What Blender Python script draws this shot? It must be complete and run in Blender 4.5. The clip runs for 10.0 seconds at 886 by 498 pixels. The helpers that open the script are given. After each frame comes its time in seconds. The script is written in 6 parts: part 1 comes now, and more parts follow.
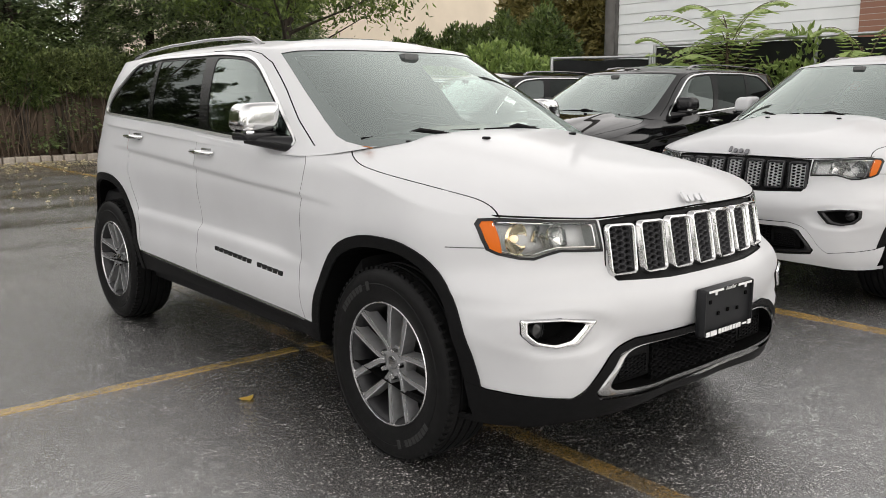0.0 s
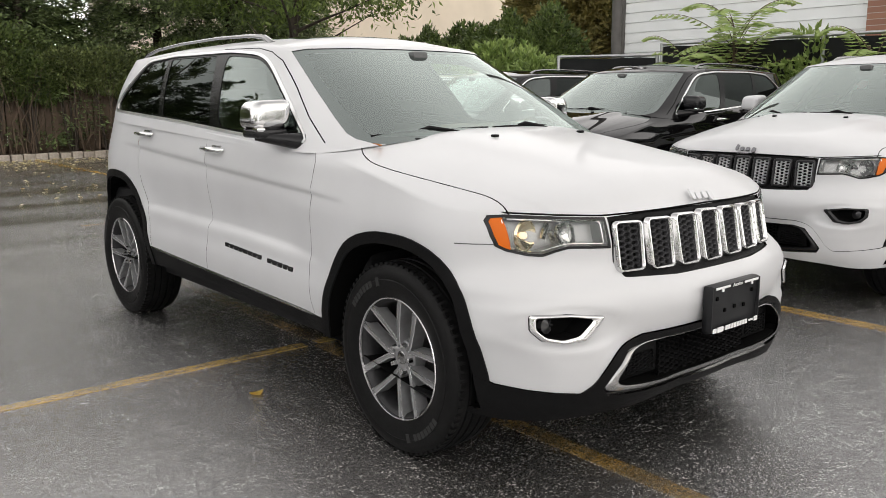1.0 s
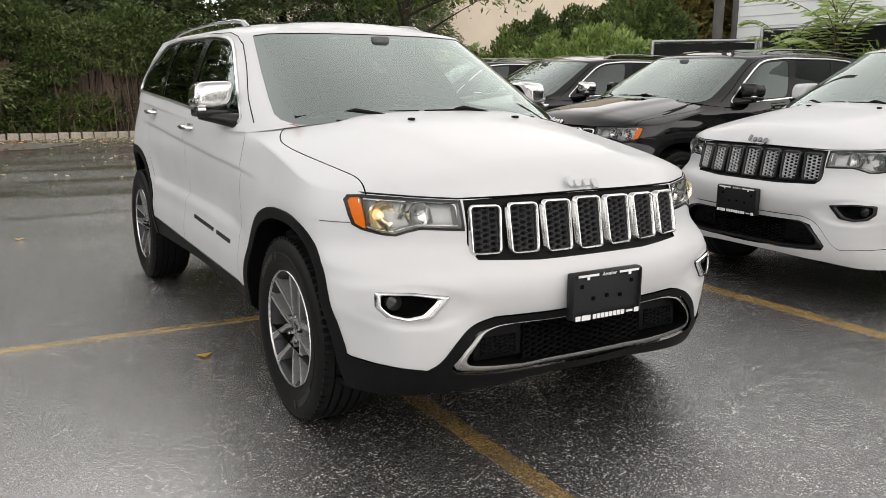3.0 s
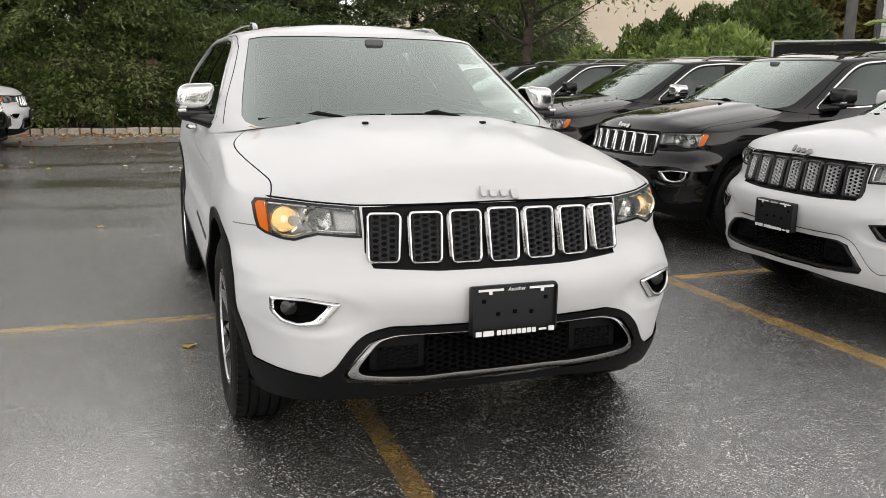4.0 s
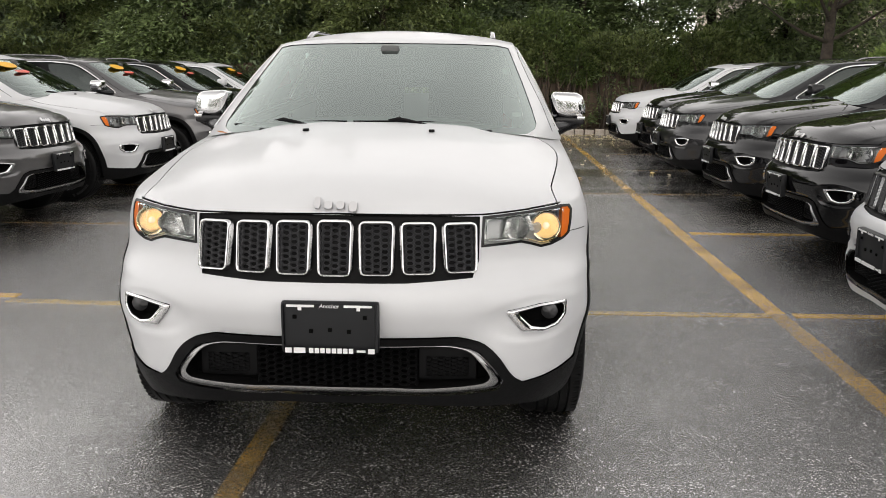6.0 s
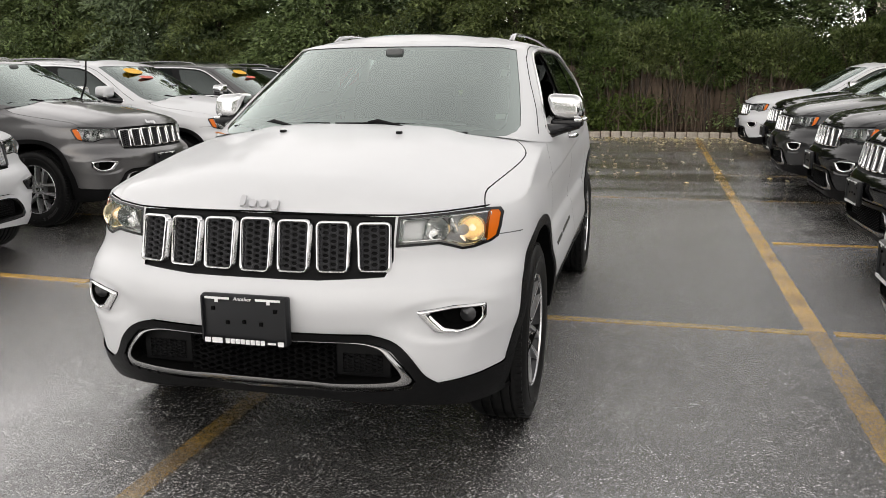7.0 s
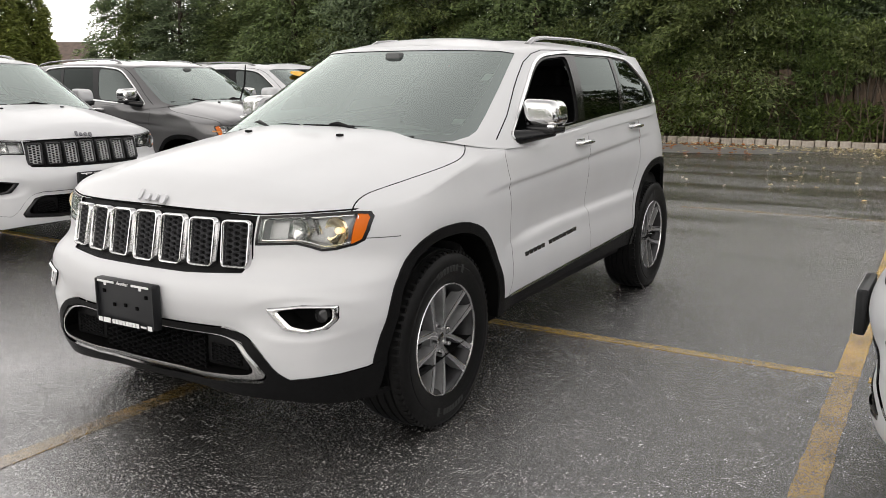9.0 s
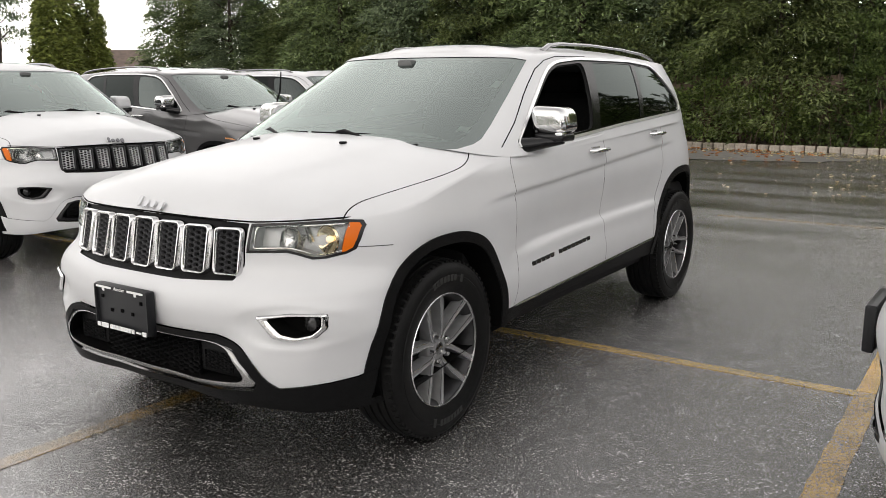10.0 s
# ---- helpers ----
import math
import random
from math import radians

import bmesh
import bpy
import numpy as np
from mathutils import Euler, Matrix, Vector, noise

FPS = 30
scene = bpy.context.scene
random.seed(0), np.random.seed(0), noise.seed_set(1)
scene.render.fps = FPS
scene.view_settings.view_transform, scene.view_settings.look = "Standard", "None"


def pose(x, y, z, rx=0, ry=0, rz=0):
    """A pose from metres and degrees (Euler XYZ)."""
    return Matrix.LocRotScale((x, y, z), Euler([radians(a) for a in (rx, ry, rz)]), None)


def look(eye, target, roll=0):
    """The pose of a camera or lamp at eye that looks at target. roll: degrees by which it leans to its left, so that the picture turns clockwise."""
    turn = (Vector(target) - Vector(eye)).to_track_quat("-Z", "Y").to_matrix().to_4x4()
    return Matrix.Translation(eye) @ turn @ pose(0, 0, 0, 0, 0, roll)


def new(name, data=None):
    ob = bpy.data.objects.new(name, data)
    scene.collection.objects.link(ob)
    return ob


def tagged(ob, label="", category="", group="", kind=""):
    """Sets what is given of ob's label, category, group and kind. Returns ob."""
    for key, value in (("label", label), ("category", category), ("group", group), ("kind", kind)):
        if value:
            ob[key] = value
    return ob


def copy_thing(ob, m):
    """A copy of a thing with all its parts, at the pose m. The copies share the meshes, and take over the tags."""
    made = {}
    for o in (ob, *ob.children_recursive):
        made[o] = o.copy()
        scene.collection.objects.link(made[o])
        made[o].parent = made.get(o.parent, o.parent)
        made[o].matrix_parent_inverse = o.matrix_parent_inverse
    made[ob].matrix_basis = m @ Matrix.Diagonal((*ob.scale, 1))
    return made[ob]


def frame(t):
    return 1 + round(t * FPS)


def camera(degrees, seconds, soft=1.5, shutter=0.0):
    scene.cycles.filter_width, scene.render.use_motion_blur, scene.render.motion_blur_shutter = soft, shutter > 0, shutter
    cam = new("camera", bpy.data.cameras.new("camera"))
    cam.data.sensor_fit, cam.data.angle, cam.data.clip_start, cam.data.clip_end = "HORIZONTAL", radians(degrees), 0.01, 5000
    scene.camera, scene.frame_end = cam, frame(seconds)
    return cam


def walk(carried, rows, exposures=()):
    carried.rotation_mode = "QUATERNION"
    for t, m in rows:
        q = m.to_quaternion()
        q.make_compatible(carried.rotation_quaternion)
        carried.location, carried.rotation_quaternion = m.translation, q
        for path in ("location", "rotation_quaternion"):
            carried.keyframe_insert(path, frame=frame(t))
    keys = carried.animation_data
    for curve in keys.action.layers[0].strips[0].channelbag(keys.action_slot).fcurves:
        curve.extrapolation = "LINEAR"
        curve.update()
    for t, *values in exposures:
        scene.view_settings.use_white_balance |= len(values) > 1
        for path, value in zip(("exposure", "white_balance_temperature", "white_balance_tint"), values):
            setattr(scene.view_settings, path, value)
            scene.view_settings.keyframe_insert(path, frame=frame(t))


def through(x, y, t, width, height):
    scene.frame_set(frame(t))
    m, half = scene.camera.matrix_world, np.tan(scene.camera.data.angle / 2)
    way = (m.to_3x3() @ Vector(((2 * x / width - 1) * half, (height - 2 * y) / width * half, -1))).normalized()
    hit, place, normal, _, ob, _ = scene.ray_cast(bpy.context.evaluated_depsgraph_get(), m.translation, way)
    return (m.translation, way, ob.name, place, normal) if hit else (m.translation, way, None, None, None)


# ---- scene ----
cam = camera(55.9, 10.0, 0.7)
PATH = [
    (0, (-2.77, -3.947, 1.395), (-1.486, -2.456, 1.037), -0.4),
    (0.5, (-2.791, -3.959, 1.39), (-1.509, -2.467, 1.034), -0.3),
    (1, (-2.803, -3.963, 1.394), (-1.529, -2.464, 1.032), -0.3),
    (1.5, (-2.782, -3.989, 1.396), (-1.535, -2.47, 1.028), -0.2),
    (2, (-2.64, -4.263, 1.393), (-1.443, -2.705, 1.016), -0.1),
    (2.5, (-2.396, -4.45, 1.389), (-1.28, -2.837, 1.001), 0.1),
    (4, (-1.231, -4.953, 1.424), (-0.556, -3.114, 1.021), 0.8),
    (4.5, (-0.794, -5.026, 1.443), (-0.303, -3.129, 1.044), 0.9),
    (5, (-0.308, -5.15, 1.459), (-0.016, -3.214, 1.053), 0.8),
    (5.5, (0.112, -5.105, 1.46), (0.21, -3.149, 1.055), 0.6),
    (7, (1.373, -4.957, 1.46), (0.903, -3.055, 1.059), -0.2),
    (7.5, (1.797, -4.881, 1.452), (1.169, -3.023, 1.06), -0.1),
    (8, (2.121, -4.713, 1.424), (1.345, -2.91, 1.036), 0.1),
    (8.5, (2.383, -4.532, 1.439), (1.481, -2.791, 1.047), 0.2),
    (9, (2.649, -4.413, 1.464), (1.649, -2.726, 1.07), 0.1),
    (9.5, (2.777, -4.314, 1.464), (1.714, -2.665, 1.074), 0.0),
    (10, (2.807, -4.263, 1.469), (1.706, -2.637, 1.089), -0.0),
]
walk(cam, [(t, look(eye, target, roll)) for t, eye, target, roll in PATH])

import collections

# ---- world, light ----
world = bpy.data.worlds.new("overcast_sky")
scene.world = world
world.use_nodes = True
wn, wl = world.node_tree.nodes, world.node_tree.links
sky = wn.new("ShaderNodeTexSky")
sky.sky_type = "NISHITA"
sky.sun_disc = False
sky.sun_elevation, sky.sun_rotation = radians(46), radians(173)
sky.air_density, sky.dust_density, sky.ozone_density = 1.6, 6.0, 1.0
way = wn.new("ShaderNodeTexCoord")
split = wn.new("ShaderNodeSeparateXYZ")
wl.new(way.outputs["Generated"], split.inputs["Vector"])
rise = wn.new("ShaderNodeMapRange")  # thin bright overcast, a little brighter low down
rise.inputs["From Min"].default_value, rise.inputs["From Max"].default_value = 0.0, 1.0
rise.inputs["To Min"].default_value, rise.inputs["To Max"].default_value = 2.2, 0.45
wl.new(split.outputs["Z"], rise.inputs["Value"])
cloud = wn.new("ShaderNodeMixRGB")
cloud.blend_type = "MULTIPLY"
cloud.inputs["Fac"].default_value = 1.0
cloud.inputs["Color1"].default_value = (12.3, 11.85, 11.5, 1)
wl.new(rise.outputs["Result"], cloud.inputs["Color2"])
veil = wn.new("ShaderNodeMixRGB")
veil.inputs["Fac"].default_value = 0.88
wl.new(sky.outputs["Color"], veil.inputs["Color1"])
wl.new(cloud.outputs["Color"], veil.inputs["Color2"])
wl.new(veil.outputs["Color"], wn["Background"].inputs["Color"])
wn["Background"].inputs["Strength"].default_value = 0.116
sun = new("sun", bpy.data.lights.new("sun", "SUN"))
sun.data.energy, sun.data.angle, sun.data.color = 0.3, radians(60), (1.0, 0.97, 0.92)
sun.matrix_world = look((2, -16, 17), (0, 0, 0))


# ---- materials ----
def material(name, color, rough=0.5, metal=0.0, coat=0.0, spec=0.5, noise_scale=0.0, noise_amt=0.0, bump=0.0, bump_scale=200.0, color2=None, rough2=None, coat_rough=0.04):
    m = bpy.data.materials.new(name)
    m.use_nodes = True
    n, l = m.node_tree.nodes, m.node_tree.links
    b = n["Principled BSDF"]
    b.inputs["Base Color"].default_value = (*color, 1)
    b.inputs["Roughness"].default_value = rough
    b.inputs["Metallic"].default_value = metal
    b.inputs["Coat Weight"].default_value = coat
    b.inputs["Coat Roughness"].default_value = coat_rough
    b.inputs["Specular IOR Level"].default_value = spec
    if noise_scale or bump:
        tc = n.new("ShaderNodeTexCoord")
    if noise_scale:
        t = n.new("ShaderNodeTexNoise")
        t.inputs["Scale"].default_value = noise_scale
        t.inputs["Detail"].default_value = 6
        l.new(tc.outputs["Object"], t.inputs["Vector"])
        mix = n.new("ShaderNodeMixRGB")
        mix.inputs["Color1"].default_value = (*color, 1)
        mix.inputs["Color2"].default_value = (*(color2 or tuple(c * (1 - noise_amt) for c in color)), 1)
        ramp = n.new("ShaderNodeMapRange")
        ramp.inputs["From Min"].default_value, ramp.inputs["From Max"].default_value = 0.35, 0.68
        l.new(t.outputs["Fac"], ramp.inputs["Value"])
        l.new(ramp.outputs["Result"], mix.inputs["Fac"])
        l.new(mix.outputs["Color"], b.inputs["Base Color"])
        if rough2 is not None:
            r2 = n.new("ShaderNodeMapRange")
            r2.inputs["From Min"].default_value, r2.inputs["From Max"].default_value = 0.35, 0.68
            r2.inputs["To Min"].default_value, r2.inputs["To Max"].default_value = rough, rough2
            l.new(t.outputs["Fac"], r2.inputs["Value"])
            l.new(r2.outputs["Result"], b.inputs["Roughness"])
    if bump:
        t2 = n.new("ShaderNodeTexNoise")
        t2.inputs["Scale"].default_value = bump_scale
        t2.inputs["Detail"].default_value = 4
        l.new(tc.outputs["Object"], t2.inputs["Vector"])
        bp = n.new("ShaderNodeBump")
        bp.inputs["Strength"].default_value = bump
        bp.inputs["Distance"].default_value = 0.01
        l.new(t2.outputs["Fac"], bp.inputs["Height"])
        l.new(bp.outputs["Normal"], b.inputs["Normal"])
    return m


def glass(name, tint, rough=0.0, gloss=1.45, backed=False):
    """Thin pane: tinted see-through, or backed with dark print, with a Fresnel gloss."""
    m = bpy.data.materials.new(name)
    m.use_nodes = True
    n, l = m.node_tree.nodes, m.node_tree.links
    n.remove(n["Principled BSDF"])
    tr, gl, mx, fr = n.new("ShaderNodeBsdfDiffuse" if backed else "ShaderNodeBsdfTransparent"), n.new("ShaderNodeBsdfGlossy"), n.new("ShaderNodeMixShader"), n.new("ShaderNodeFresnel")
    tr.inputs["Color"].default_value = (*tint, 1)
    gl.inputs["Roughness"].default_value = rough
    gl.inputs["Color"].default_value = (0.90, 1.0, 0.96, 1)
    fr.inputs["IOR"].default_value = gloss
    l.new(fr.outputs["Fac"], mx.inputs["Fac"])
    l.new(tr.outputs["BSDF"], mx.inputs[1])
    l.new(gl.outputs["BSDF"], mx.inputs[2])
    l.new(mx.outputs["Shader"], n["Material Output"].inputs["Surface"])
    return m


PAINT_WHITE = material("paint_white", (0.565, 0.570, 0.583), 0.5, coat=0.35, noise_scale=2.2, noise_amt=0.06, coat_rough=0.08, bump=0.015, bump_scale=6.0)
PAINT_GREY = material("paint_grey", (0.105, 0.102, 0.104), 0.32, metal=0.45, coat=1.0, noise_scale=900, noise_amt=0.25)
PAINT_CHARCOAL = material("paint_charcoal", (0.016, 0.016, 0.017), 0.36, metal=0.15, spec=0.1, coat=1.0, coat_rough=0.03, noise_scale=900, noise_amt=0.25)
PAINT_BLACK = material("paint_black", (0.004, 0.004, 0.0045), 0.4, spec=0.0, coat=1.0, coat_rough=0.025, noise_scale=900, noise_amt=0.2)
PLASTIC = material("black_plastic", (0.006, 0.006, 0.0064), 0.48, spec=0.10, noise_scale=40, noise_amt=0.25, bump=0.15, bump_scale=900)
GAP = material("panel_gap_dark", (0.003, 0.003, 0.003), 0.9, spec=0.05)
CHROME = material("chrome", (0.72, 0.72, 0.72), 0.07, metal=1.0)
SATIN = material("satin_silver", (0.30, 0.30, 0.30), 0.16, metal=1.0)
GUNMETAL = material("gunmetal", (0.20, 0.20, 0.21), 0.32, metal=1.0)
ALLOY = material("machined_alloy", (0.72, 0.72, 0.73), 0.26, metal=1.0, noise_scale=60, noise_amt=0.15)
POCKET = material("grey_alloy_pocket", (0.31, 0.31, 0.315), 0.42, metal=0.5, noise_scale=25, noise_amt=0.2)
BARREL = material("dark_wheel_barrel", (0.030, 0.030, 0.032), 0.45, metal=0.5, noise_scale=30, noise_amt=0.3)
RUBBER = material("tyre_rubber", (0.008, 0.008, 0.0082), 0.50, spec=0.13, noise_scale=30, noise_amt=0.35, bump=0.1, bump_scale=400)
DISC = material("brake_disc", (0.12, 0.115, 0.11), 0.4, metal=1.0)
AMBER = material("amber_reflector", (0.60, 0.125, 0.002), 0.3, spec=0.25)
RED = material("red_tail_lens", (0.35, 0.01, 0.01), 0.15, coat=1.0)
INTERIOR = material("dark_interior", (0.016, 0.016, 0.017), 0.7, spec=0.2, noise_scale=50, noise_amt=0.3)
LINING = material("grey_cabin_lining", (0.055, 0.055, 0.056), 0.85, spec=0.1, noise_scale=60, noise_amt=0.2)
LAMP_SILVER = material("lamp_reflector", (0.68, 0.68, 0.67), 0.22, metal=1.0)
LAMP_GREY = material("grey_lamp_housing", (0.46, 0.46, 0.46), 0.35, metal=0.55, noise_scale=60, noise_amt=0.2)
LETTER_WHITE = material("white_print", (0.78, 0.78, 0.78), 0.5)
STICKER_Y = material("yellow_sticker", (0.75, 0.42, 0.02), 0.5)
STICKER_R = material("red_sticker", (0.62, 0.12, 0.08), 0.5)
STICKER_W = material("white_sticker", (0.75, 0.75, 0.72), 0.5)
WINDSHIELD = glass("windshield_glass", (0.74, 0.88, 0.82), 0.01, 3.7)
SIDE_GLASS = glass("side_glass", (0.62, 0.72, 0.68), 0.0, 2.2)
PRIVACY = glass("privacy_glass", (0.012, 0.013, 0.013), 0.0, 1.21)
CLEAR = glass("clear_lamp_lens", (0.93, 0.93, 0.93), 0.0, 1.4)
FRIT = glass("black_glass_border", (0.02, 0.022, 0.022), 0.01, 3.5, True)
ROOF_GLASS = glass("dark_roof_glass", (0.02, 0.022, 0.022), 0.01, 1.6, True)
BULB_OFF = material("unlit_projector", (0.35, 0.35, 0.36), 0.08, metal=0.7)
BULB = bpy.data.materials.new("warm_bulb")
BULB.use_nodes = True
BULB.node_tree.nodes["Principled BSDF"].inputs["Emission Color"].default_value = (1.0, 0.70, 0.36, 1)
BULB.node_tree.nodes["Principled BSDF"].inputs["Emission Strength"].default_value = 1.0


MESH_BLACK = material("grille_mesh_black", (0.040, 0.040, 0.043), 0.42, spec=0.4)
GLOSS_BLACK = material("gloss_black", (0.007, 0.007, 0.008), 0.25, spec=0.35)
PLATE_BLACK = material("plate_black", (0.009, 0.0095, 0.011), 0.4, spec=0.3)
CLEAR_DARK = material("fog_bulb_glass", (0.05, 0.05, 0.052), 0.10, metal=0.4)
RUBBER_LETTER = material("tyre_wall_letter", (0.022, 0.022, 0.022), 0.5, spec=0.3)
WINDOW_TRIM = material("satin_window_trim", (0.78, 0.78, 0.78), 0.30, metal=1.0)
BADGE_GREY = material("satin_badge", (0.50, 0.50, 0.51), 0.30, metal=0.9)
SEAM = material("door_seam", (0.10, 0.10, 0.10), 0.8)
SLOT_CHROME = material("bright_grille_chrome", (0.64, 0.64, 0.64), 0.12, metal=1.0)
MIRROR_GREY = material("grey_mirror_housing", (0.09, 0.092, 0.092), 0.6)
PILLAR_BLACK = material("pillar_black", (0.004, 0.004, 0.004), 0.18, spec=0.12)
# the lit bulb's warm glow is tinted into this reflector's colour
GLOW_BOWL = material("glow_tinted_bowl", (0.92, 0.80, 0.56), 0.18, metal=1.0)


# ---- mesh helpers ----
def curve_fn(xs, ys):
    """Smooth curve through the given stations."""
    xs, ys = np.array(xs, float), np.array(ys, float)
    m = np.gradient(ys, xs)

    def f(x):
        x = np.clip(x, xs[0], xs[-1])
        i = np.clip(np.searchsorted(xs, x) - 1, 0, len(xs) - 2)
        h = xs[i + 1] - xs[i]
        t = (x - xs[i]) / h
        return (2 * t**3 - 3 * t**2 + 1) * ys[i] + (t**3 - 2 * t**2 + t) * h * m[i] + (3 * t**2 - 2 * t**3) * ys[i + 1] + (t**3 - t**2) * h * m[i + 1]

    return f


def link(name, me, mat, parent=None, label=""):
    ob = new(name, me)
    if mat:
        me.materials.append(mat)
    if parent:
        ob.parent = parent
    if label:
        ob["label"] = label
    return ob


def part(name, bm, mat, parent=None, label="", smooth=True):
    """One bmesh as one mesh object, under a thing or a part."""
    me = bpy.data.meshes.new(name)
    bm.to_mesh(me)
    bm.free()
    if smooth:
        me.shade_smooth()
        me.set_sharp_from_angle(angle=radians(38))
    return link(name, me, mat, parent, label)


def box(bm, cx, cy, cz, sx, sy, sz, bevel=0.0, seg=2, rz=0.0):
    r = bmesh.ops.create_cube(bm, size=1)
    vs = r["verts"]
    bmesh.ops.scale(bm, verts=vs, vec=(sx, sy, sz))
    if bevel:
        es = list({e for v in vs for e in v.link_edges})
        vs = list({v for f in bmesh.ops.bevel(bm, geom=es, offset=bevel, segments=seg, profile=0.6, affect="EDGES")["faces"] for v in f.verts} | {v for v in vs if v.is_valid})
    if rz:
        bmesh.ops.rotate(bm, verts=vs, cent=(0, 0, 0), matrix=Matrix.Rotation(rz, 3, "Z"))
    bmesh.ops.translate(bm, verts=vs, vec=(cx, cy, cz))
    return vs


def boxed(cx, cy, cz, sx, sy, sz, bevel=0.0, seg=2):
    bm = bmesh.new()
    box(bm, cx, cy, cz, sx, sy, sz, bevel, seg)
    return bm


def lathe(profile, steps=48, closed=False):
    """Turns (radius, x) pairs round the x axis."""
    bm = bmesh.new()
    rows = []
    for r, x in profile:
        rows.append([bm.verts.new((x, r * math.cos(2 * math.pi * k / steps), r * math.sin(2 * math.pi * k / steps))) for k in range(steps)])
    pairs = list(zip(rows, rows[1:])) + ([(rows[-1], rows[0])] if closed else [])
    for a, b in pairs:
        for k in range(steps):
            bm.faces.new((a[k], a[(k + 1) % steps], b[(k + 1) % steps], b[k]))
    bmesh.ops.recalc_face_normals(bm, faces=bm.faces)
    return bm


def tube(points, radius, steps=8, closed=False, flat=1.0):
    """A rod along points."""
    bm = bmesh.new()
    pts = [Vector(p) for p in points]
    rings = []
    for i, p in enumerate(pts):
        a = pts[i - 1] if i or closed else p
        b = pts[(i + 1) % len(pts)] if i < len(pts) - 1 or closed else p
        d = (b - a).normalized()
        u = d.cross(Vector((0, 0, 1)))
        u = u.normalized() if u.length > 1e-4 else Vector((1, 0, 0))
        w = u.cross(d)
        r = radius[i] if isinstance(radius, (list, tuple)) else radius
        rings.append([bm.verts.new(p + r * (math.cos(2 * math.pi * k / steps) * u + flat * math.sin(2 * math.pi * k / steps) * w)) for k in range(steps)])
    for a, b in list(zip(rings, rings[1:])) + ([(rings[-1], rings[0])] if closed else []):
        for k in range(steps):
            bm.faces.new((a[k], a[(k + 1) % steps], b[(k + 1) % steps], b[k]))
    if not closed:
        bm.faces.new(rings[0][::-1])
        bm.faces.new(rings[-1])
    bmesh.ops.recalc_face_normals(bm, faces=bm.faces)
    return bm


def inside(p, poly):
    x, y = p
    hit = False
    for (x1, y1), (x2, y2) in zip(poly, poly[1:] + poly[:1]):
        if (y1 > y) != (y2 > y) and x < (x2 - x1) * (y - y1) / (y2 - y1) + x1:
            hit = not hit
    return hit


def offset_poly(poly, d):
    """A polygon moved outward by d (inward where d < 0)."""
    area = sum(a[0] * b[1] - b[0] * a[1] for a, b in zip(poly, poly[1:] + poly[:1]))
    s = 1 if area > 0 else -1
    out = []
    n = len(poly)
    for i in range(n):
        a, b, c = Vector(poly[i - 1]), Vector(poly[i]), Vector(poly[(i + 1) % n])
        e1, e2 = (b - a).normalized(), (c - b).normalized()
        n1, n2 = Vector((e1.y, -e1.x)) * s, Vector((e2.y, -e2.x)) * s
        m = (n1 + n2)
        m = m / max(m.length_squared / 2, 0.5)
        out.append(tuple(b + m * d))
    return out


def rounded(poly, r=0.02, steps=4):
    """A polygon with its corners rounded."""
    out = []
    n = len(poly)
    for i in range(n):
        a, b, c = Vector(poly[i - 1]), Vector(poly[i]), Vector(poly[(i + 1) % n])
        p = b + (a - b).normalized() * min(r, (a - b).length * 0.45)
        q = b + (c - b).normalized() * min(r, (c - b).length * 0.45)
        for k in range(steps + 1):
            t = k / steps
            out.append(tuple((1 - t) ** 2 * p + 2 * t * (1 - t) * b + t * t * q))
    return out


